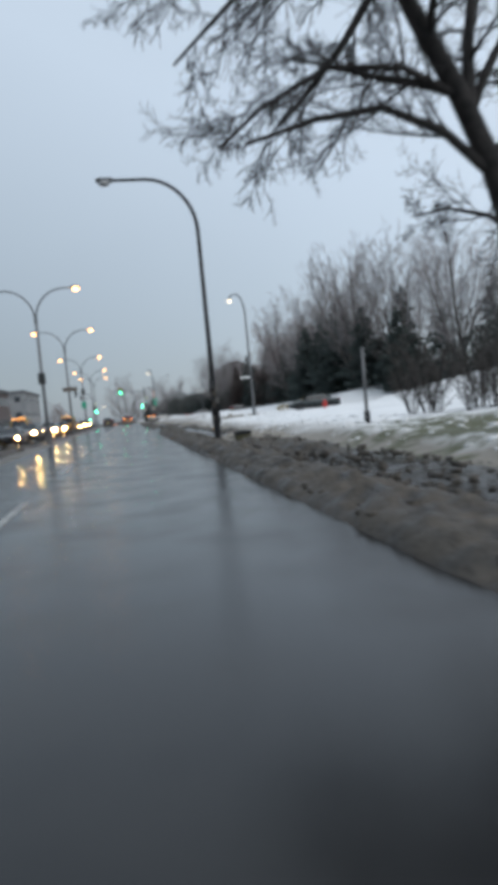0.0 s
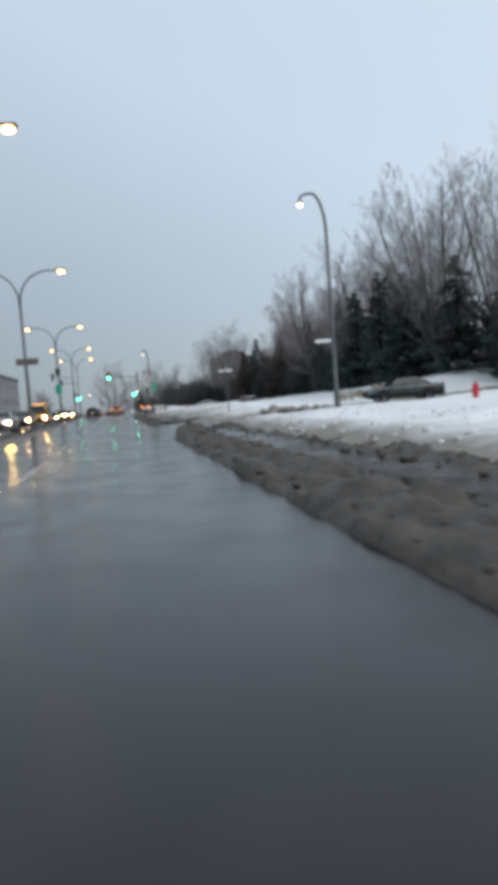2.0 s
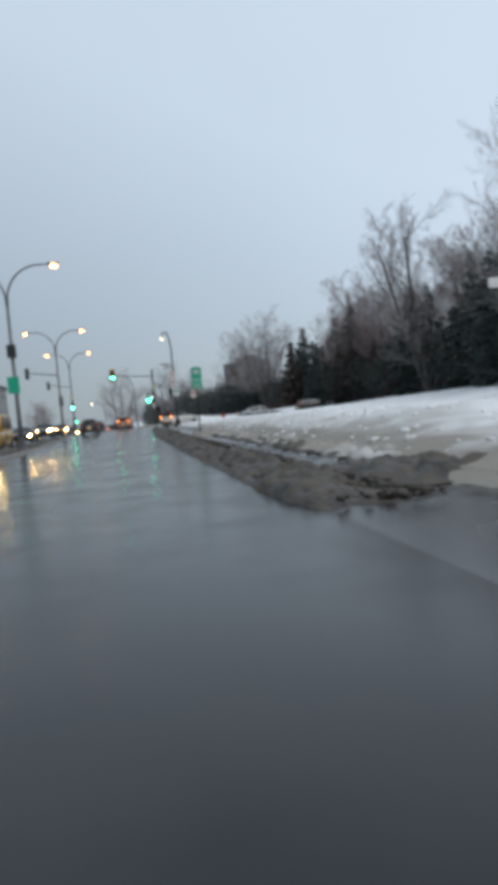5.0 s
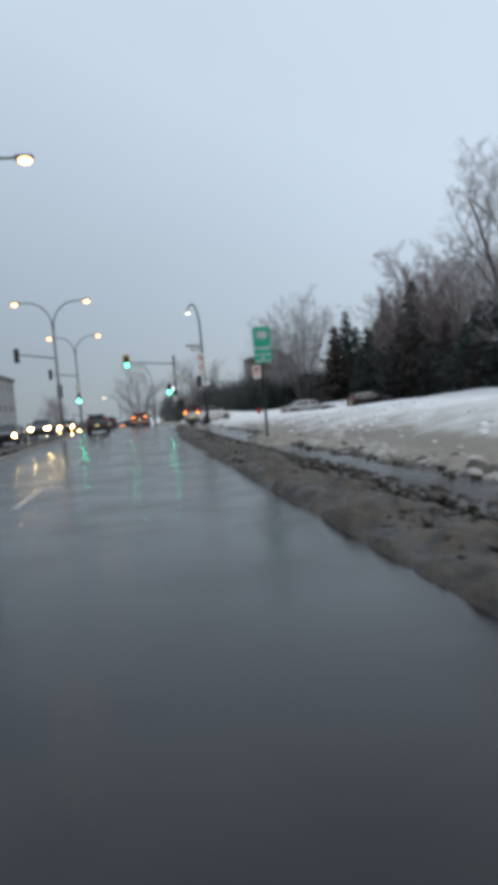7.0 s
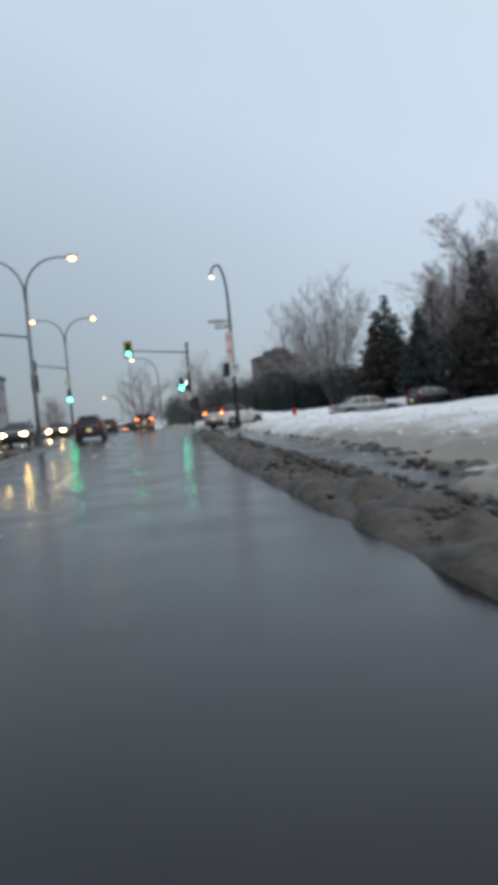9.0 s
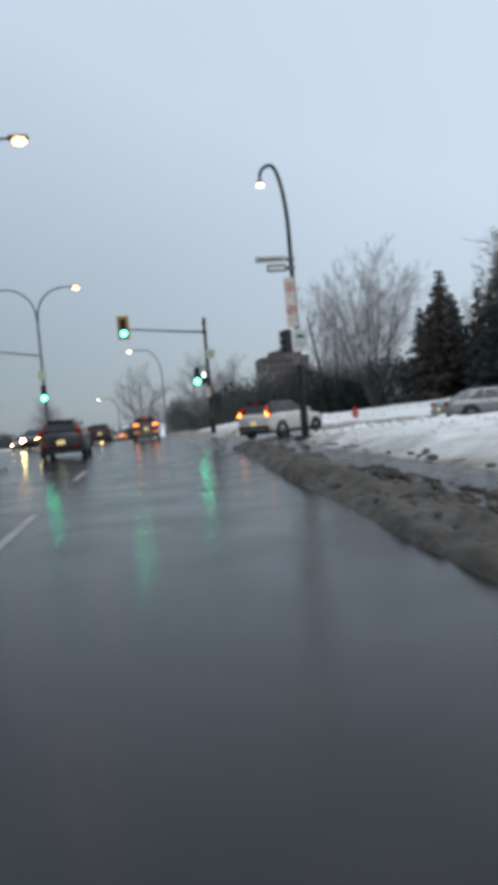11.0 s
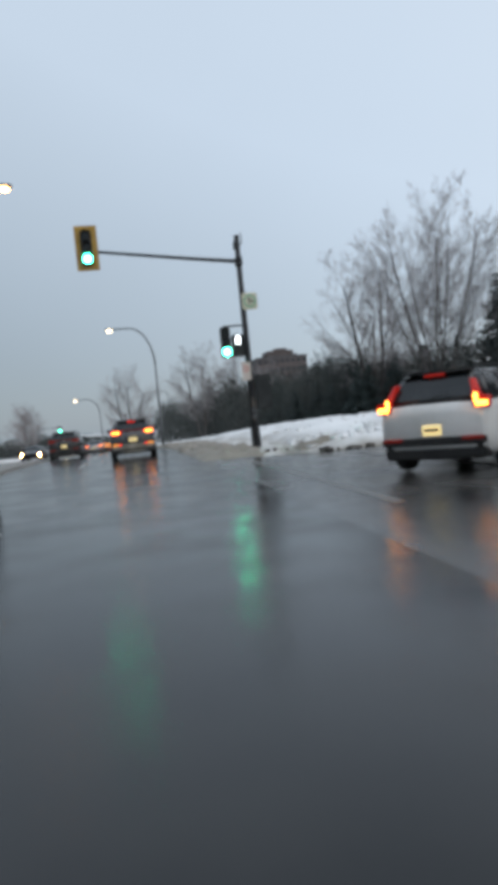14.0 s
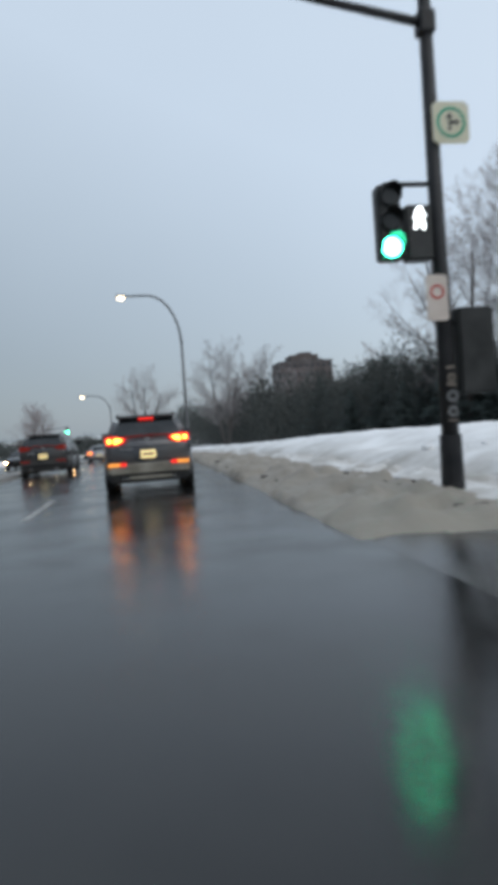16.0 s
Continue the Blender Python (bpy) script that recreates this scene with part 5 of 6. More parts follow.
        part("tailgate_crease", bm_box(-W * 0.70, W * 0.70, br - 0.010, br + 0.05, zl - 0.155, zl - 0.135, 0.006), paint_, t)
        part("exhaust_trim", bm_box(-W * 0.62, -W * 0.40, br - 0.04, br + 0.1, 0.30, 0.36, 0.02, 2), CHROME, t, "dull exhaust trim")
        part("exhaust_trim", bm_box(W * 0.40, W * 0.62, br - 0.04, br + 0.1, 0.30, 0.36, 0.02, 2), CHROME, t, "dull exhaust trim")
        part("badge", bm_cyl(0.06, 0.055, 0.015, 14, pose(0, br + 0.065, zl - 0.005, 90) @ Matrix.Diagonal((1, 0.6, 1, 1))), CHROME, t, "oval badge")
    if tail == "lit" and style != "sedan":
        part("high_brake_lamp", bm_box(-0.16, 0.16, r1 - 0.13, r1 - 0.09, zt - 0.075, zt - 0.035), TAIL_RED if style == "suv" else TAIL_LOW, t, "small red lamp under the spoiler")
    part("front_grille", bm_box(-W * 0.42, W * 0.42, L2 - 0.06, L2 + 0.015, 0.42, hood - 0.34, 0.02), PLASTIC, t, "dark grille")
    fp = part("front_plate_blank", bm_box(-0.15, 0.15, L2 + 0.01, L2 + 0.03, 0.5, 0.62, 0.005), PLASTIC, t)
    if style == "van":
        for i in range(5):
            part("roof_marker", bm_box(-0.62 + 0.29 * i, -0.54 + 0.29 * i, f1 - 0.05, f1 + 0.08, zt - 0.02, zt + 0.07, 0.01), MARKER, t, "orange roof marker")
    return t


def lane(x, y, heading=0, z=0.0):
    return pose(x + float(road_x(y)), y, float(road_z(y)) + z, 0, 0, heading)


vehicle("slate_suv", lane(0.10, 149.0), "slate-grey salt-stained SUV with lit tail lamps in the lane", "car", PAINT_SLATE, "suv", "traffic ahead", "lit", salt=True)
vehicle("dark_suv", lane(-3.8, 161.0), "dark grimy SUV with dim tail lamps in the next lane", "car", PAINT_DARK, "suv", "traffic ahead", "dim")
vehicle("dark_crossover", lane(-3.55, 131.0), "dark road-grimed crossover with pale plate in the next lane", "car", PAINT_DARK, "crossover", "traffic ahead", "dim")
vehicle("white_crossover", pose(6.3, 130.4, 0.035, 0, 0, -48), "dirty white crossover with dark roof turning into side street", "car", PAINT_WHITE, "crossover", "traffic ahead", "lit", white_roof=PAINT_DARK)
vehicle("silver_car", lane(-3.6, 188.0), "silver sedan with lit tail lamps far down the road", "car", PAINT_SILVER, "sedan", "traffic ahead", "lit")
vehicle("hatchback_ahead", lane(-3.7, 204.0), "dark hatchback with lit tail lamps far down the road", "car", PAINT_SLATE, "crossover", "traffic ahead", "lit")
vehicle("far_suv", lane(-3.5, 222.0), "dark SUV with lit tail lamps far down the road", "car", PAINT_DARK, "suv", "traffic ahead", "lit")
vehicle("far_sedan", lane(-0.1, 236.0), "dark sedan with lit tail lamps far down the road", "car", PAINT_DARK, "sedan", "traffic ahead", "lit")
vehicle("parked_sedan", pose(17.4, 60.6, float(bank_z(17.4, 60.6)) - 0.02, 0, 0, 82), "grey-green sedan waiting on the snowy side street", "car", PAINT_GREY, "sedan", "cars on side streets", "dim")
vehicle("waiting_sedan", pose(14.7, 126.7, float(bank_z(14.7, 126.7)) - 0.02, 0, 0, -92), "silver-grey sedan on the second side street", "car", PAINT_SILVER, "sedan", "cars on side streets", "dim")
vehicle("waiting_suv", pose(23.2, 134.6, float(bank_z(23.2, 134.6)) - 0.02, 0, 0, -80), "dark SUV with pale roof on the second side street", "car", PAINT_DARK, "crossover", "cars on side streets", "dim", white_roof=PAINT_SILVER)
for x, y, pt, sty, txt in ((-8.3, 50, PAINT_DARK, "sedan", "dark sedan"), (-8.2, 74, PAINT_SILVER, "suv", "silver SUV"), (-11.6, 64, PAINT_DARK, "suv", "dark SUV"),
                           (-8.4, 101, PAINT_YELLOW, "van", "ochre van"), (-11.8, 92, PAINT_GREY, "sedan", "grey sedan"), (-8.5, 116, PAINT_DARK, "sedan", "dark sedan"),
                           (-11.6, 122, PAINT_WHITE, "suv", "white SUV"), (-9.0, 158, PAINT_DARK, "suv", "dark SUV"), (-12.2, 171, PAINT_SILVER, "sedan", "silver sedan"),
                           (-9.0, 184, PAINT_DARK, "sedan", "dark sedan"), (-9.0, 214, PAINT_GREY, "suv", "grey SUV"), (-12.2, 226, PAINT_DARK, "sedan", "dark sedan"), (-9.0, 250, PAINT_DARK, "sedan", "dark sedan"),
                           (-8.4, 60, PAINT_GREY, "suv", "grey SUV"), (-8.3, 86, PAINT_DARK, "suv", "dark SUV"), (-11.7, 78, PAINT_YELLOW, "van", "ochre van"), (-11.7, 106, PAINT_SILVER, "sedan", "silver sedan"), (-8.5, 132, PAINT_DARK, "suv", "dark SUV"), (-9.0, 198, PAINT_SILVER, "sedan", "silver sedan")):
    vehicle("oncoming_" + sty, lane(x, y, 180), txt + " with lit headlights in the oncoming lanes", "car", pt, sty, "oncoming traffic", "dim", "lit")


# ---- trees ----
class Tubes:
    """Collects many tapered tubes into one mesh, a whole generation of limbs at a time."""

    def __init__(self):
        self.v, self.f, self.n = [], [], 0

    def add(self, pts, radii, k):
        """pts: limbs x points x 3; radii: limbs x points."""
        pts, radii = np.asarray(pts, float), np.asarray(radii, float)
        if pts.ndim == 2:
            pts, radii = pts[None], radii[None]
        d = np.gradient(pts, axis=1)
        d /= np.linalg.norm(d, axis=2, keepdims=True) + 1e-9
        ref = np.where(np.abs(d[:, :1, 2:]) < 0.8, np.array([0.3, 0.2, 1.0]), np.array([1.0, 0.1, 0.2]))
        u = np.cross(d, ref)
        u /= np.linalg.norm(u, axis=2, keepdims=True) + 1e-9
        w = np.cross(d, u)
        a = 2 * np.pi * np.arange(k) / k
        ring = pts[:, :, None] + (u[:, :, None] * np.cos(a)[:, None] + w[:, :, None] * np.sin(a)[:, None]) * radii[:, :, None, None]
        self.v.append(ring.reshape(-1, 3))
        g, m = pts.shape[:2]
        i = np.arange(g * m * k).reshape(g, m, k) + self.n
        self.f.append(np.stack([i[:, :-1], np.roll(i[:, :-1], -1, 2), np.roll(i[:, 1:], -1, 2), i[:, 1:]], -1).reshape(-1, 4))
        self.n += g * m * k

    def mesh(self, name, material):
        return quads(name, np.concatenate(self.v), np.concatenate(self.f), material, True)


def unit(a):
    return a / (np.linalg.norm(a, axis=-1, keepdims=True) + 1e-9)


def grow(rg, thick, fine, P, D, L, r, level, o):
    """One generation of limbs from points P along D, and all that springs from them."""
    n = (8, 5, 4, 2, 1)[level]
    pts, d = [P], D
    for _ in range(n):
        d = unit(d + rg.normal(0, o["wob"][level], P.shape) + np.array([0, 0, o["up"][level]]))
        pts.append(pts[-1] + d * (L / n)[:, None])
    sprout(rg, thick, fine, np.stack(pts, 1), L, r, level, o)


def sprout(rg, thick, fine, pts, L, r, level, o):
    """Limbs along given paths, and the next generation on them."""
    g, n = len(pts), pts.shape[1] - 1
    tip = o["taper"][level]
    rad = np.maximum(r[:, None] * np.linspace(1, tip, n + 1)[None], o["least"])
    (thick if level < 2 else fine).add(pts, rad, (9, 6, 4, 3, 3)[level])
    if level >= o["levels"]:
        return
    k = o["kids"][level]
    u = o["from"][level] + (1 - o["from"][level]) * (np.arange(k)[None] + rg.random_sample((g, k))) / k
    s = np.minimum((u * n).astype(int), n - 1)
    row = np.arange(g)[:, None]
    a, b_ = pts[row, s], pts[row, s + 1]
    q = a + (b_ - a) * (u * n - s)[..., None]
    dd = unit(b_ - a)
    side = unit(np.cross(dd, rg.normal(0, 1, (g, k, 3))))
    ang = np.radians(o["angle"][level] * rg.uniform(0.7, 1.3, (g, k)))[..., None]
    nd = dd * np.cos(ang) + side * np.sin(ang)
    ln = L[:, None] * o["ratio"][level] * rg.uniform(0.55, 1.2, (g, k)) * ((1.12 - 0.62 * u) if level == 0 else (1.05 - 0.5 * u))
    rr = r[:, None] * (1 - u * (1 - tip)) * o["rr"][level]
    grow(rg, thick, fine, q.reshape(-1, 3), nd.reshape(-1, 3), ln.ravel(), rr.ravel(), level + 1, o)


POPLAR = dict(least=0.0042, levels=4, kids=(14, 7, 6, 4), wob=(0.018, 0.024, 0.022, 0.02, 0.015), up=(0.025, 0.07, 0.06, 0.06, 0.05), taper=(0.16, 0.2, 0.25, 0.4, 0.6),
              ratio=(0.44, 0.46, 0.56, 0.7), angle=(38, 30, 26, 23), rr=(0.36, 0.42, 0.5, 0.6), **{"from": (0.14, 0.1, 0.08, 0.1)})
FAN = dict(POPLAR, least=0.0038, kids=(16, 8, 6, 4), up=(0.045, 0.06, 0.05, 0.05, 0.05), ratio=(0.43, 0.48, 0.6, 0.85), angle=(42, 30, 25, 21), **{"from": (0.2, 0.1, 0.08, 0.1)})
SPREADING = dict(least=0.0062, levels=4, kids=(14, 8, 7, 4), wob=(0.04, 0.055, 0.06, 0.06, 0.05), up=(0.02, 0.06, 0.05, 0.04, 0.03), taper=(0.22, 0.2, 0.25, 0.4, 0.6),
                 ratio=(0.55, 0.55, 0.6, 0.65), angle=(46, 34, 33, 34), rr=(0.38, 0.45, 0.5, 0.6), **{"from": (0.18, 0.1, 0.08, 0.1)})
OLD = dict(least=0.006, levels=4, kids=(8, 12, 10, 7), wob=(0.05, 0.11, 0.13, 0.14, 0.1), up=(0.0, 0.02, 0.0, -0.01, -0.02), taper=(0.45, 0.25, 0.25, 0.4, 0.6),
           ratio=(0.5, 0.45, 0.5, 0.55), angle=(52, 42, 40, 42), rr=(0.5, 0.42, 0.5, 0.6), **{"from": (0.4, 0.12, 0.1, 0.1)})


def bare_tree(seed, height, r, o, stems, bark, twig, label, fan=0.0, name="bare_tree", dome=False):
    rg = np.random.RandomState(seed)
    thick, fine = Tubes(), Tubes()
    a = 2 * math.pi * (np.arange(stems) + rg.random_sample(stems) * 0.6) / stems
    off = r * (stems > 1)
    start = np.stack([np.cos(a) * off, np.sin(a) * off, 0 * a - 0.3], 1)
    d0 = unit(np.stack([np.cos(a) * fan, np.sin(a) * fan, 0 * a + 1], 1))
    tall = height * rg.uniform(0.82, 1.0, stems)
    if dome:
        lean = fan * np.sqrt((np.arange(stems) + 0.3) / stems)
        a = 2.4 * np.arange(stems)
        d0 = unit(np.stack([np.cos(a) * lean, np.sin(a) * lean, 0 * a + 1], 1))
        tall = height * (0.93 - 0.30 * lean) * rg.uniform(0.93, 1.0, stems)
    grow(rg, thick, fine, start, d0, tall, r * rg.uniform(0.8, 1.05, stems), 0, o)
    t = thing(name, Matrix(), label, "tree", "bare trees")
    for nm, tb, mt in (("trunk", thick, bark), ("crown", fine, twig)):
        ob = new(nm, tb.mesh(nm, mt))
        ob.parent = t
    return t


def plant(src, x, y, s=1.0, turn=0.0, sz=None, z=None, label=""):
    """Stand a tree, or a copy of it, on the ground."""
    zz = float(ground_z(np.float64(x), np.float64(y))) - 0.05 if z is None else z
    ob = copy_thing(src, pose(x, y, zz, 0, 0, turn))
    ob.scale = (s, s, sz or s)
    return tagged(ob, label)


def sprays(rg, c0, d, length, width):
    """Small pointed leaf sprays: centres, directions, lengths and widths."""
    d = unit(d)
    sd = unit(np.cross(d, rg.normal(0, 1, d.shape)))
    l_, w_ = length[:, None], width[:, None]
    v = np.stack([c0 - d * l_ * 0.4, c0 + sd * w_, c0 + d * l_ * 0.8, c0 - sd * w_], 1).reshape(-1, 3)
    return v, np.arange(len(v)).reshape(-1, 4)


def spruce(seed, height, radius, needles, label, name="spruce", count=11000):
    rg = np.random.RandomState(seed)
    tb = Tubes()
    tb.add([(0, 0, -0.3), (0.03, 0, height * 0.4), (0, 0.02, height * 0.97)], [height * 0.017, height * 0.011, 0.02], 7)
    whorls = int(height * 2.4)
    boughs = whorls * 8
    bu = (np.repeat(np.arange(whorls), 8) + rg.uniform(-0.35, 0.35, boughs)) / whorls
    ba = rg.uniform(0, 2 * math.pi, boughs)
    bl = (radius * (1 - np.clip(bu, 0, 1)) ** 0.85 + 0.10) * np.repeat(rg.uniform(0.78, 1.15, whorls), 8) * rg.uniform(0.6, 1.18, boughs)
    bi = rg.choice(boughs, count, p=(bl + 0.15) / (bl + 0.15).sum())
    s = rg.random_sample(count) ** 0.7
    u, a, ln = bu[bi], ba[bi], bl[bi]
    c0 = np.stack([np.cos(a) * ln * s, np.sin(a) * ln * s, height * (0.05 + 0.94 * u) - 0.34 * ln * s + 0.2 * ln * s**2.5], 1) + rg.normal(0, 0.06, (count, 3))
    aa = a + rg.normal(0, 0.7, count)
    d = np.stack([np.cos(aa), np.sin(aa), rg.normal(-0.4, 0.35, count)], 1)
    l_ = rg.uniform(0.2, 0.46, count) * (0.55 + 0.5 * (1 - u)) * radius / 2.6
    v, f = sprays(rg, c0, d, l_, l_ * rg.uniform(0.16, 0.32, count))
    t = thing(name, Matrix(), label, "tree", "conifers")
    for nm, me in (("trunk", tb.mesh("trunk", BARK_DARK)), ("crown", quads("crown", v, f, needles))):
        ob = new(nm, me)
        ob.parent = t
    return t


# old street tree overhanging the road at the start
def old_street_tree(seed, m):
    """A leaning trunk that forks, with long limbs reaching over the carriageway."""
    rg = np.random.RandomState(seed)
    thick, fine = Tubes(), Tubes()

    def limb(points, r, level):
        p = np.array([points], float)
        ln = np.array([np.linalg.norm(np.diff(p[0], axis=0), axis=1).sum()])
        sprout(rg, thick, fine, p, ln, np.array([r]), level, OLD)

    limb([(0.25, 0, -0.4), (0.05, 0, 1.6), (-0.25, 0, 3.4), (-0.75, 0, 5.2), (-1.35, 0.05, 6.7), (-2.1, 0.1, 8.2), (-2.6, 0.1, 9.2), (-3.0, 0.2, 10.0)], 0.31, 0)
    limb([(-1.2, 0.0, 6.4), (-1.0, 0.2, 7.6), (-0.7, 0.3, 9.2), (-0.5, 0.3, 11.0)], 0.16, 1)
    limb([(-0.7, 0, 5.0), (-1.8, -0.1, 5.9), (-3.1, -0.2, 6.35), (-4.5, -0.3, 6.1), (-5.9, -0.5, 5.6)], 0.12, 1)
    limb([(-2.6, 0.1, 9.1), (-3.1, 0.0, 8.5), (-3.8, -0.1, 7.5), (-4.5, -0.2, 6.7), (-5.2, -0.3, 6.0)], 0.11, 1)
    limb([(-2.5, 0.1, 8.9), (-4.1, -0.3, 8.7), (-5.8, -0.7, 8.3), (-7.4, -1.2, 8.0)], 0.10, 1)
    limb([(-2.7, 0.1, 9.4), (-4.2, 0.1, 9.5), (-5.6, 0.0, 8.6), (-7.0, -0.1, 7.2)], 0.10, 1)
    limb([(-1.3, 0.05, 6.6), (-2.6, -0.2, 7.1), (-4.2, -0.4, 7.0), (-5.6, -0.5, 6.2), (-6.4, -0.6, 5.5)], 0.09, 1)
    limb([(-0.35, 0, 3.9), (-0.2, 1.2, 4.6), (-0.4, 2.6, 5.2), (-0.7, 3.9, 5.4)], 0.08, 1)
    t = thing("old_street_tree", m, "large old bare tree with dark wet limbs over the road", "tree", "bare trees")
    for nm, tb in (("trunk", thick), ("crown", fine)):
        ob = new(nm, tb.mesh(nm, BARK_DARK))
        ob.parent = t
    return t


old_street_tree(3, pose(6.75, 9.95, 0.52)).scale = (0.8, 0.8, 0.8)

pop_a = bare_tree(11, 18.6, 0.17, POPLAR, 5, BARK_GREY, TWIG, "tall bare poplar with upswept grey twigs", 0.36, dome=True)
pop_b = bare_tree(12, 18.4, 0.16, POPLAR, 7, BARK_GREY, TWIG, "tall bare poplar with several spreading stems", 0.44, dome=True)
spread = bare_tree(13, 12, 0.24, SPREADING, 3, BARK_GREY, TWIG, "bare spreading tree with fine grey twigs", 0.30)
fan = bare_tree(14, 18.0, 0.105, FAN, 11, BARK_GREY, TWIG, "rounded bare tree fanning out from several stems", 0.52, dome=True)
brown = bare_tree(15, 12, 0.18, SPREADING, 2, BARK_GREY, TWIG_BROWN, "bare tree with reddish-brown twigs at the wood edge", 0.14)
SPR = [spruce(21 + i, h, r, NEEDLES, "dark green spruce at the edge of the wood") for i, (h, r) in enumerate(((13.0, 2.7), (11.0, 2.5), (9.0, 2.3)))]
CED = spruce(31, 8.5, 2.0, NEEDLES_BROWN, "browned cedar among the trees", "cedar", 9000)
pop_a.matrix_basis = pose(28.4, 93.0, float(ground_z(np.float64(28.4), np.float64(93.0))))
pop_b.matrix_basis = pose(26.5, 72.5, float(ground_z(np.float64(26.5), np.float64(72.5))), 0, 0, 60)
spread.matrix_basis = pose(27.0, 92.5, float(ground_z(np.float64(27.0), np.float64(92.5))))
fan.matrix_basis = pose(25.2, 170.0, float(ground_z(np.float64(25.2), np.float64(170.0))))
brown.matrix_basis = pose(33.0, 138.0, float(ground_z(np.float64(33.0), np.float64(138.0))))
for i, (x, y) in enumerate(((33.0, 94.0), (31.0, 118.0), (28.5, 156.5))):
    SPR[i].matrix_basis = pose(x, y, float(ground_z(np.float64(x), np.float64(y))) - 0.05)
CED.matrix_basis = pose(30.5, 132.0, float(ground_z(np.float64(30.5), np.float64(132.0))) - 0.05)

TALL_TREES = ((pop_a, 28.5, 67.0, 0.88, 40), (pop_b, 30, 80, 0.98, 130), (pop_a, 33, 91, 0.95, 200), (pop_b, 36, 68, 0.95, 250), (pop_a, 38, 82, 1.0, 300), (spread, 30, 54, 1.0, 80), (spread, 36, 48, 1.1, 10), (pop_b, 42, 62, 1.0, 90), (spread, 40, 40, 1.2, 160), (pop_a, 45, 52, 0.95, 33), (spread, 33, 100, 1.1, 200), (brown, 33, 112, 1.2, 345), (brown, 35, 104, 1.25, 30), (brown, 38, 112, 1.2, 120))
EDGE_TREES = ((brown, 34, 124, 1.1, 220), (brown, 38, 130, 1.25, 300), (brown, 40, 145, 1.2, 10), (brown, 36, 152, 1.1, 80), (brown, 42, 158, 1.2, 150), (brown, 44, 120, 1.3, 190), (brown, 41, 172, 1.2, 100), (brown, 41, 186, 0.9, 40), (brown, 37, 160, 1.25, 75), (brown, 33, 141, 1.2, 165), (brown, 35, 118, 1.3, 15), (spread, 23.4, 179.0, 1.06, 140), (spread, 29.0, 114.5, 1.25, 80), (brown, 34, 146, 1.45, 20), (brown, 36, 139, 1.4, 110), (brown, 33.5, 152.5, 1.3, 200), (brown, 32.5, 131, 1.3, 290), (spread, 12.5, 236, 1.15, 0))
FAR_TREES = ((spread, 22.0, 244, 1.1, 70), (spread, 17.5, 262, 0.95, 150), (spread, 0.0, 410, 2.4, 20), (spread, 40, 300, 1.2, 90), (brown, 26, 290, 1.0, 180), (spread, 46, 262, 1.2, 200), (brown, -30, 330, 1.3, 20), (brown, -44, 300, 1.2, 90), (spread, -38, 380, 1.4, 190), (brown, 8, 420, 1.3, 50), (brown, 20, 470, 1.4, 70))
for src, x, y, s, turn in TALL_TREES + EDGE_TREES + FAR_TREES:
    plant(src, x, y, s, turn)
SPRUCES_NEAR = ((0, 29.5, 88.5, 0.98, 40), (1, 27.5, 81, 0.92, 90), (2, 26.5, 75.5, 1.0, 10), (1, 30.5, 68.5, 0.95, 200), (2, 28, 64.5, 0.95, 60), (0, 36.5, 98, 1.0, 130), (1, 32, 105, 0.9, 170), (2, 30, 111, 0.85, 20), (2, 35, 116, 1.1, 80), (1, 33, 126, 0.85, 210), (2, 29.5, 126, 0.8, 300), (2, 31.5, 144, 1.05, 30), (1, 34, 150, 0.9, 70), (0, 36, 166, 0.92, 150), (1, 33.5, 172, 0.95, 250))
SPRUCES_MIDDLE = ((0, 30.9, 164.2, 1.04, 280), (1, 31.6, 171.0, 1.0, 35), (0, 35.5, 160.5, 1.1, 85), (1, 33.2, 166.5, 1.05, 185), (2, 29.0, 57.0, 0.9, 130), (1, 35.5, 55, 1.0, 15), (2, 33, 47, 0.9, 75), (1, 39, 50, 1.05, 140), (0, 40, 66, 0.95, 220), (2, 21.5, 181.0, 0.6, 10), (2, 24.5, 186.0, 0.55, 100), (2, 29.0, 190.0, 0.65, 190), (2, 34.0, 196.0, 0.7, 260), (2, 23.0, 197.0, 0.85, 40), (2, 26.5, 203.0, 0.95, 140))
SPRUCES_FAR = ((1, 31.0, 208.0, 0.8, 220), (2, 20.5, 208.0, 0.8, 330), (1, 25.5, 82.5, 0.98, 75), (2, 24.8, 76.0, 0.98, 25), (2, 26.0, 69.0, 1.0, 265), (0, 30.8, 140.0, 1.02, 15), (0, 30.2, 108.0, 0.9, 145), (0, 29.3, 118.5, 0.85, 240), (1, 30.2, 125.5, 0.78, 310), (1, 28.4, 148.5, 0.82, 95), (1, 27.0, 98.5, 0.9, 190), (2, 24.6, 86.5, 1.1, 5), (1, 28.5, 102.5, 0.95, 55))
SPRUCES_LOW = ((18.6, 178.5, 0.42), (20.0, 175.0, 0.5), (21.8, 177.0, 0.55), (23.4, 174.5, 0.6), (25.0, 178.5, 0.62), (19.2, 185.0, 0.5), (21.0, 190.0, 0.6), (26.8, 176.0, 0.66), (28.4, 179.0, 0.7), (17.6, 188.0, 0.45), (22.6, 182.0, 0.62), (24.6, 192.0, 0.7))
for k, x, y, s, turn in SPRUCES_NEAR + SPRUCES_MIDDLE + SPRUCES_FAR + tuple((2, x, y, s, 37 * x) for x, y, s in SPRUCES_LOW):
    plant(SPR[k], x, y, s * 1.28, turn, s)
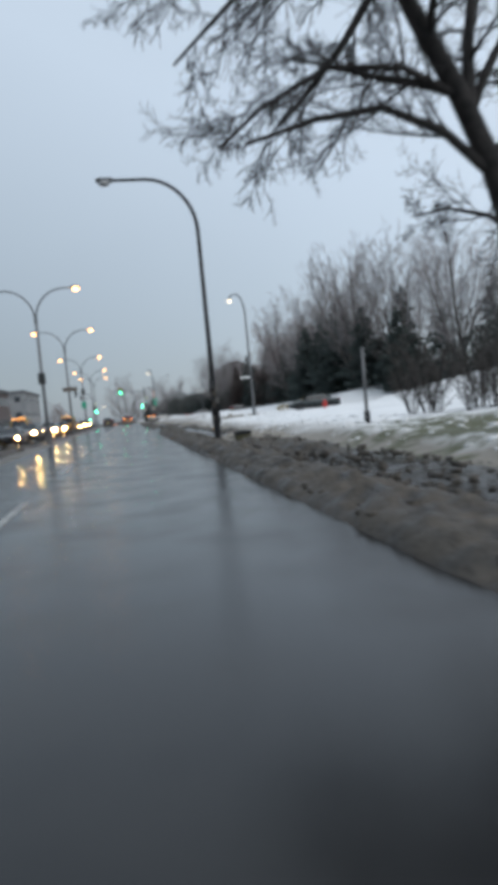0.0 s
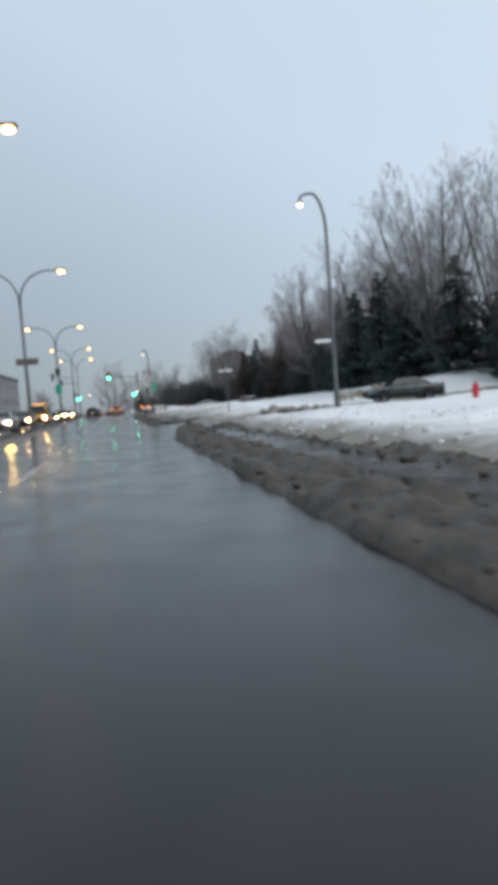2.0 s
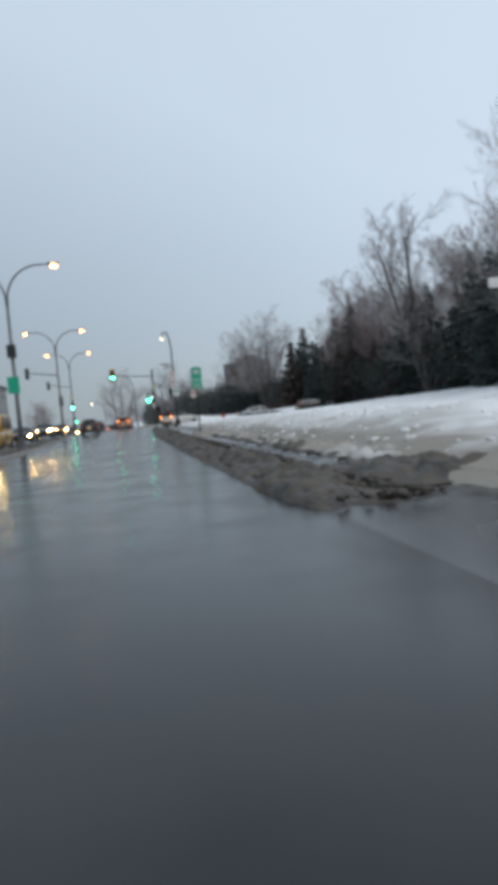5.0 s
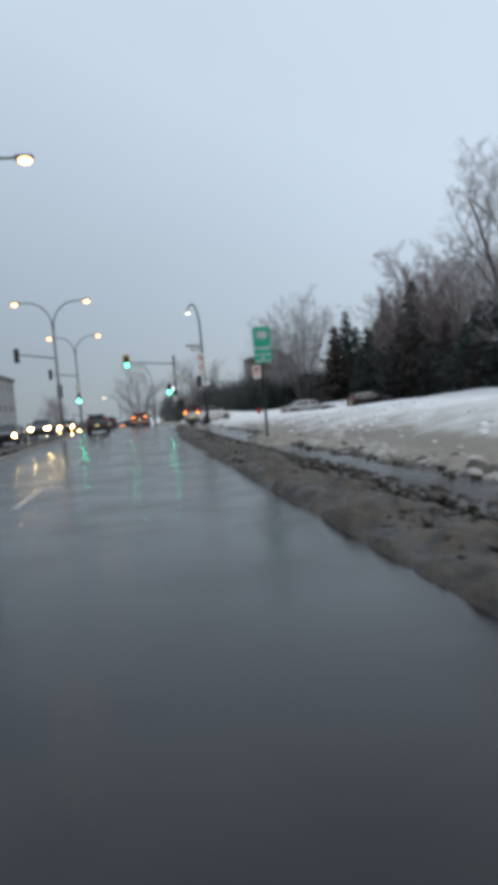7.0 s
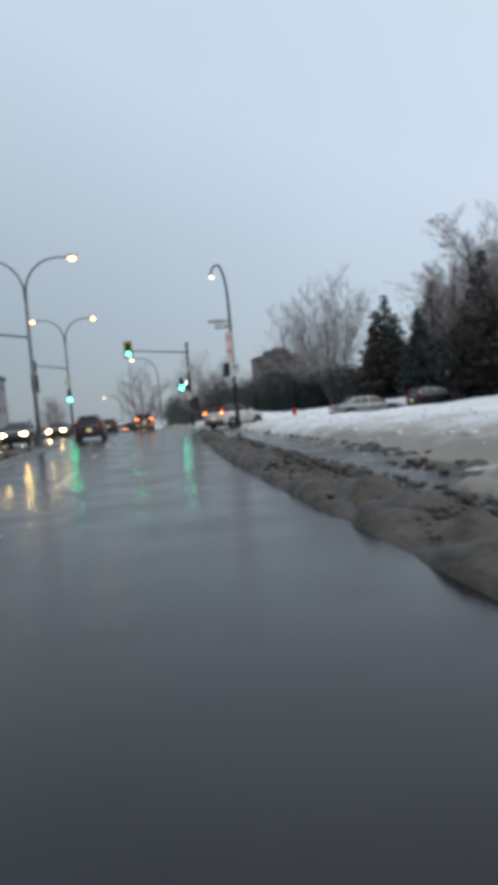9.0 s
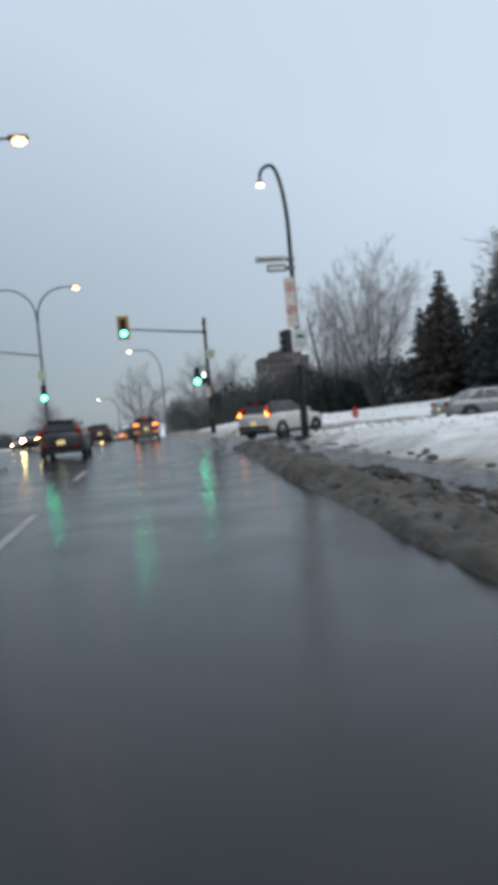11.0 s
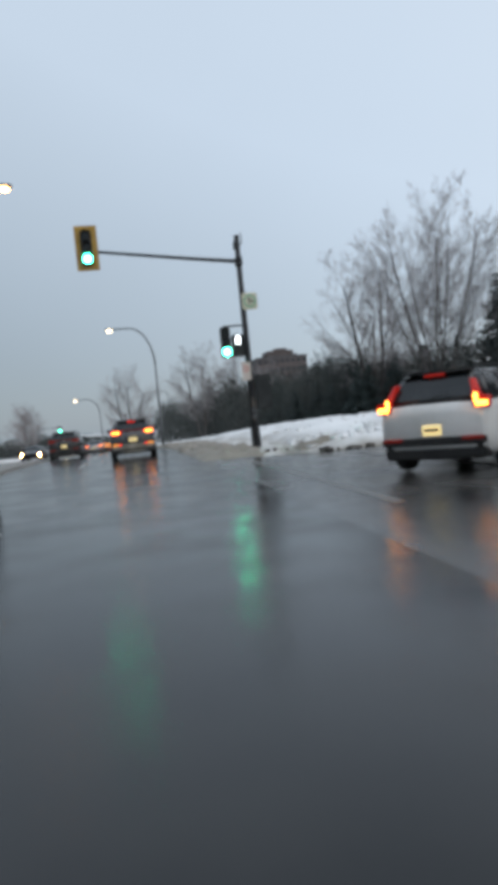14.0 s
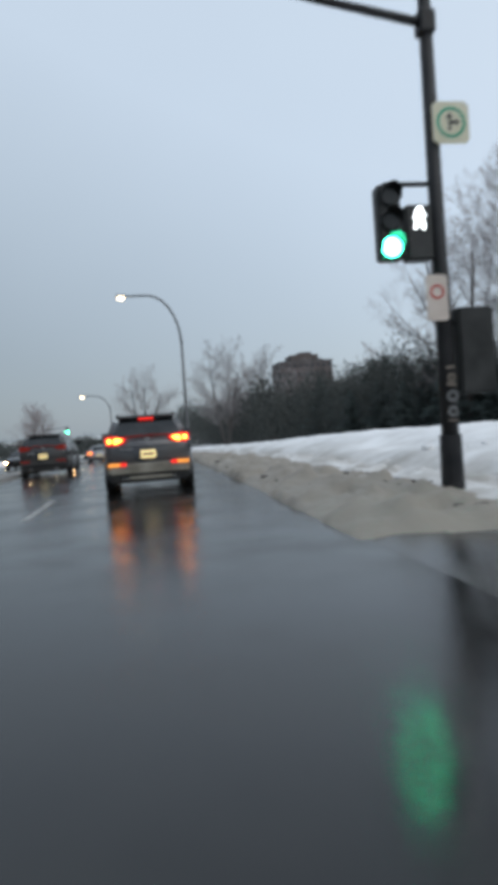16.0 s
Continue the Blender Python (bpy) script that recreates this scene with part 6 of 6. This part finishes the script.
for x, y, s, turn in ((28.5, 139, 1.0, 30), (31.5, 156, 1.1, 120), (34.5, 132, 1.2, 210), (29.5, 150, 0.95, 300), (36, 142, 1.2, 60), (28, 120, 0.7, 90), (26.2, 155.0, 1.2, 45), (27.8, 160.5, 1.1, 15), (28.6, 134.5, 1.1, 255)):
    plant(CED, x, y, s * 1.3, turn, s)


def brush(name, seed, spots, count, size, label, leaf=BRUSH):
    """Tangled dark undergrowth: many small slanting sprays over uneven mounds."""
    rg = np.random.RandomState(seed)
    vs, fs, n = [], [], 0
    for x0, x1, y0, y1, h in spots:
        m = int(count * (y1 - y0) / 40)
        xs_, ys_ = rg.uniform(x0, x1, m), rg.uniform(y0, y1, m)
        top = h * (0.35 + 1.1 * fuzz(xs_, ys_, 6.0, seed))
        zs = ground_z(xs_, ys_) + top * rg.random_sample(m) ** 0.8
        v, f = sprays(rg, np.stack([xs_, ys_, zs], 1), rg.normal(0, 1, (m, 3)) + np.array([0, 0, 0.7]), size * rg.uniform(0.4, 1.0, m), size * rg.uniform(0.06, 0.17, m))
        vs.append(v)
        fs.append(f + n)
        n += len(v)
    return tagged(new(name, quads(name, np.concatenate(vs), np.concatenate(fs), leaf)), label, "undergrowth", kind="stuff")


SHRUB = dict(POPLAR, least=0.004, levels=3, kids=(9, 6, 4), ratio=(0.42, 0.45, 0.5), angle=(34, 32, 30), **{"from": (0.15, 0.1, 0.1)})
shrub = bare_tree(16, 2.7, 0.026, SHRUB, 7, BARK_DARK, BARK_GREY, "thin bare shrub standing in snow and grass", 0.32, "bare_shrub")
shrub.matrix_basis = pose(9.4, 21.0, float(ground_z(np.float64(9.4), np.float64(21.0))))
for i in range(13):
    u = i / 12
    plant(shrub, 10.1 + 4.4 * u + 0.5 * math.sin(5.0 * i), 20.6 - 3.0 * u + 0.9 * math.sin(2.3 * i), 0.8 + 0.3 * math.sin(1.7 * i) ** 2, 47 * i)
brush("dry_tussock", 9, ((15.2, 17.4, 66.0, 67.2, 0.55), (17.9, 18.6, 66.5, 67.0, 0.7)), 9000, 0.34, "dry yellow-brown grass tussock in the snow", DRY_GRASS)
brush("undergrowth", 5, ((27, 33, 42, 66, 4.2), (27, 33, 66, 110, 5.0), (27, 33, 110, 160, 6.0), (25, 33, 160, 180, 5.0)), 9000, 0.7, "dark tangled undergrowth below the trees")
brush("near_scrub", 7, ((18, 34, 178, 215, 6.8),), 60000, 0.4, "dark low scrub along the top of the snow")
brush("far_brush", 6, ((14, 44, 215, 300, 8.5), (10, 64, 300, 430, 13.0)), 30000, 0.75, "dark far belt of scrub behind the snow")
brush("distant_wood", 8, ((-90, 6, 440, 520, 9.0),), 16000, 1.5, "dark distant belt of trees across the road")


# ---- buildings ----
def building(name, x0, x1, y0, y1, z0, z1, wall, label, cols, rows, side_cols, blocks=(), win=(1.6, 1.5)):
    t = thing(name, pose((x0 + x1) / 2, (y0 + y1) / 2, z0), label, "building", "buildings")
    hx, hy_, h = (x1 - x0) / 2, (y1 - y0) / 2, z1 - z0
    part("wall", bm_box(-hx, hx, -hy_, hy_, -3, h), wall, t)
    part("roof", bm_box(-hx - 0.3, hx + 0.3, -hy_ - 0.3, hy_ + 0.3, h, h + 0.7, 0.05), ROOF_DARK, t, "dark parapet roof")
    for bx0, bx1, by0, by1, bz in blocks:
        part("penthouse", bm_box(bx0, bx1, by0, by1, h + 0.5, h + 0.5 + bz, 0.1), wall, t, "raised block on the roof")
    me = bpy.data.meshes.new("window")
    bm = bm_box(-win[0] / 2, win[0] / 2, -0.06, 0.06, -win[1] / 2, win[1] / 2, 0.03)
    bm.to_mesh(me)
    bm.free()
    me.materials.append(WINDOW_FAR)
    for r in range(rows):
        zz = h * (r + 0.6) / rows
        for q in range(cols):
            o = new("window", me)
            o.parent = t
            o.matrix_basis = pose(-hx + 2 * hx * (q + 0.5) / cols, -hy_ - 0.02, zz)
        for q in range(side_cols):
            for sx in (1, -1):
                o = new("window", me)
                o.parent = t
                o.matrix_basis = pose(sx * (hx + 0.02), -hy_ + 2 * hy_ * (q + 0.5) / side_cols, zz, 0, 0, 90)
    return t


building("apartment_tower", 60.5, 84, 420, 440, -4, 26.6, BRICK, "red-brown brick apartment tower beyond the trees", 9, 8, 4, ((-6.0, 6.5, -6, 6, 3.2), (-1.5, 4.0, -4, 4, 4.4), (8.2, 9.6, -2, 2, 1.6)))
building("grey_block", -50, -27.7, 196, 230, -2, 11.2, CLADDING, "grey flat-roofed block across the road", 6, 3, 7)
building("low_store", -44, -24, 118, 148, 0, 8.6, BRICK, "low red-brown commercial building across the road", 5, 2, 8, (), (2.4, 1.6))
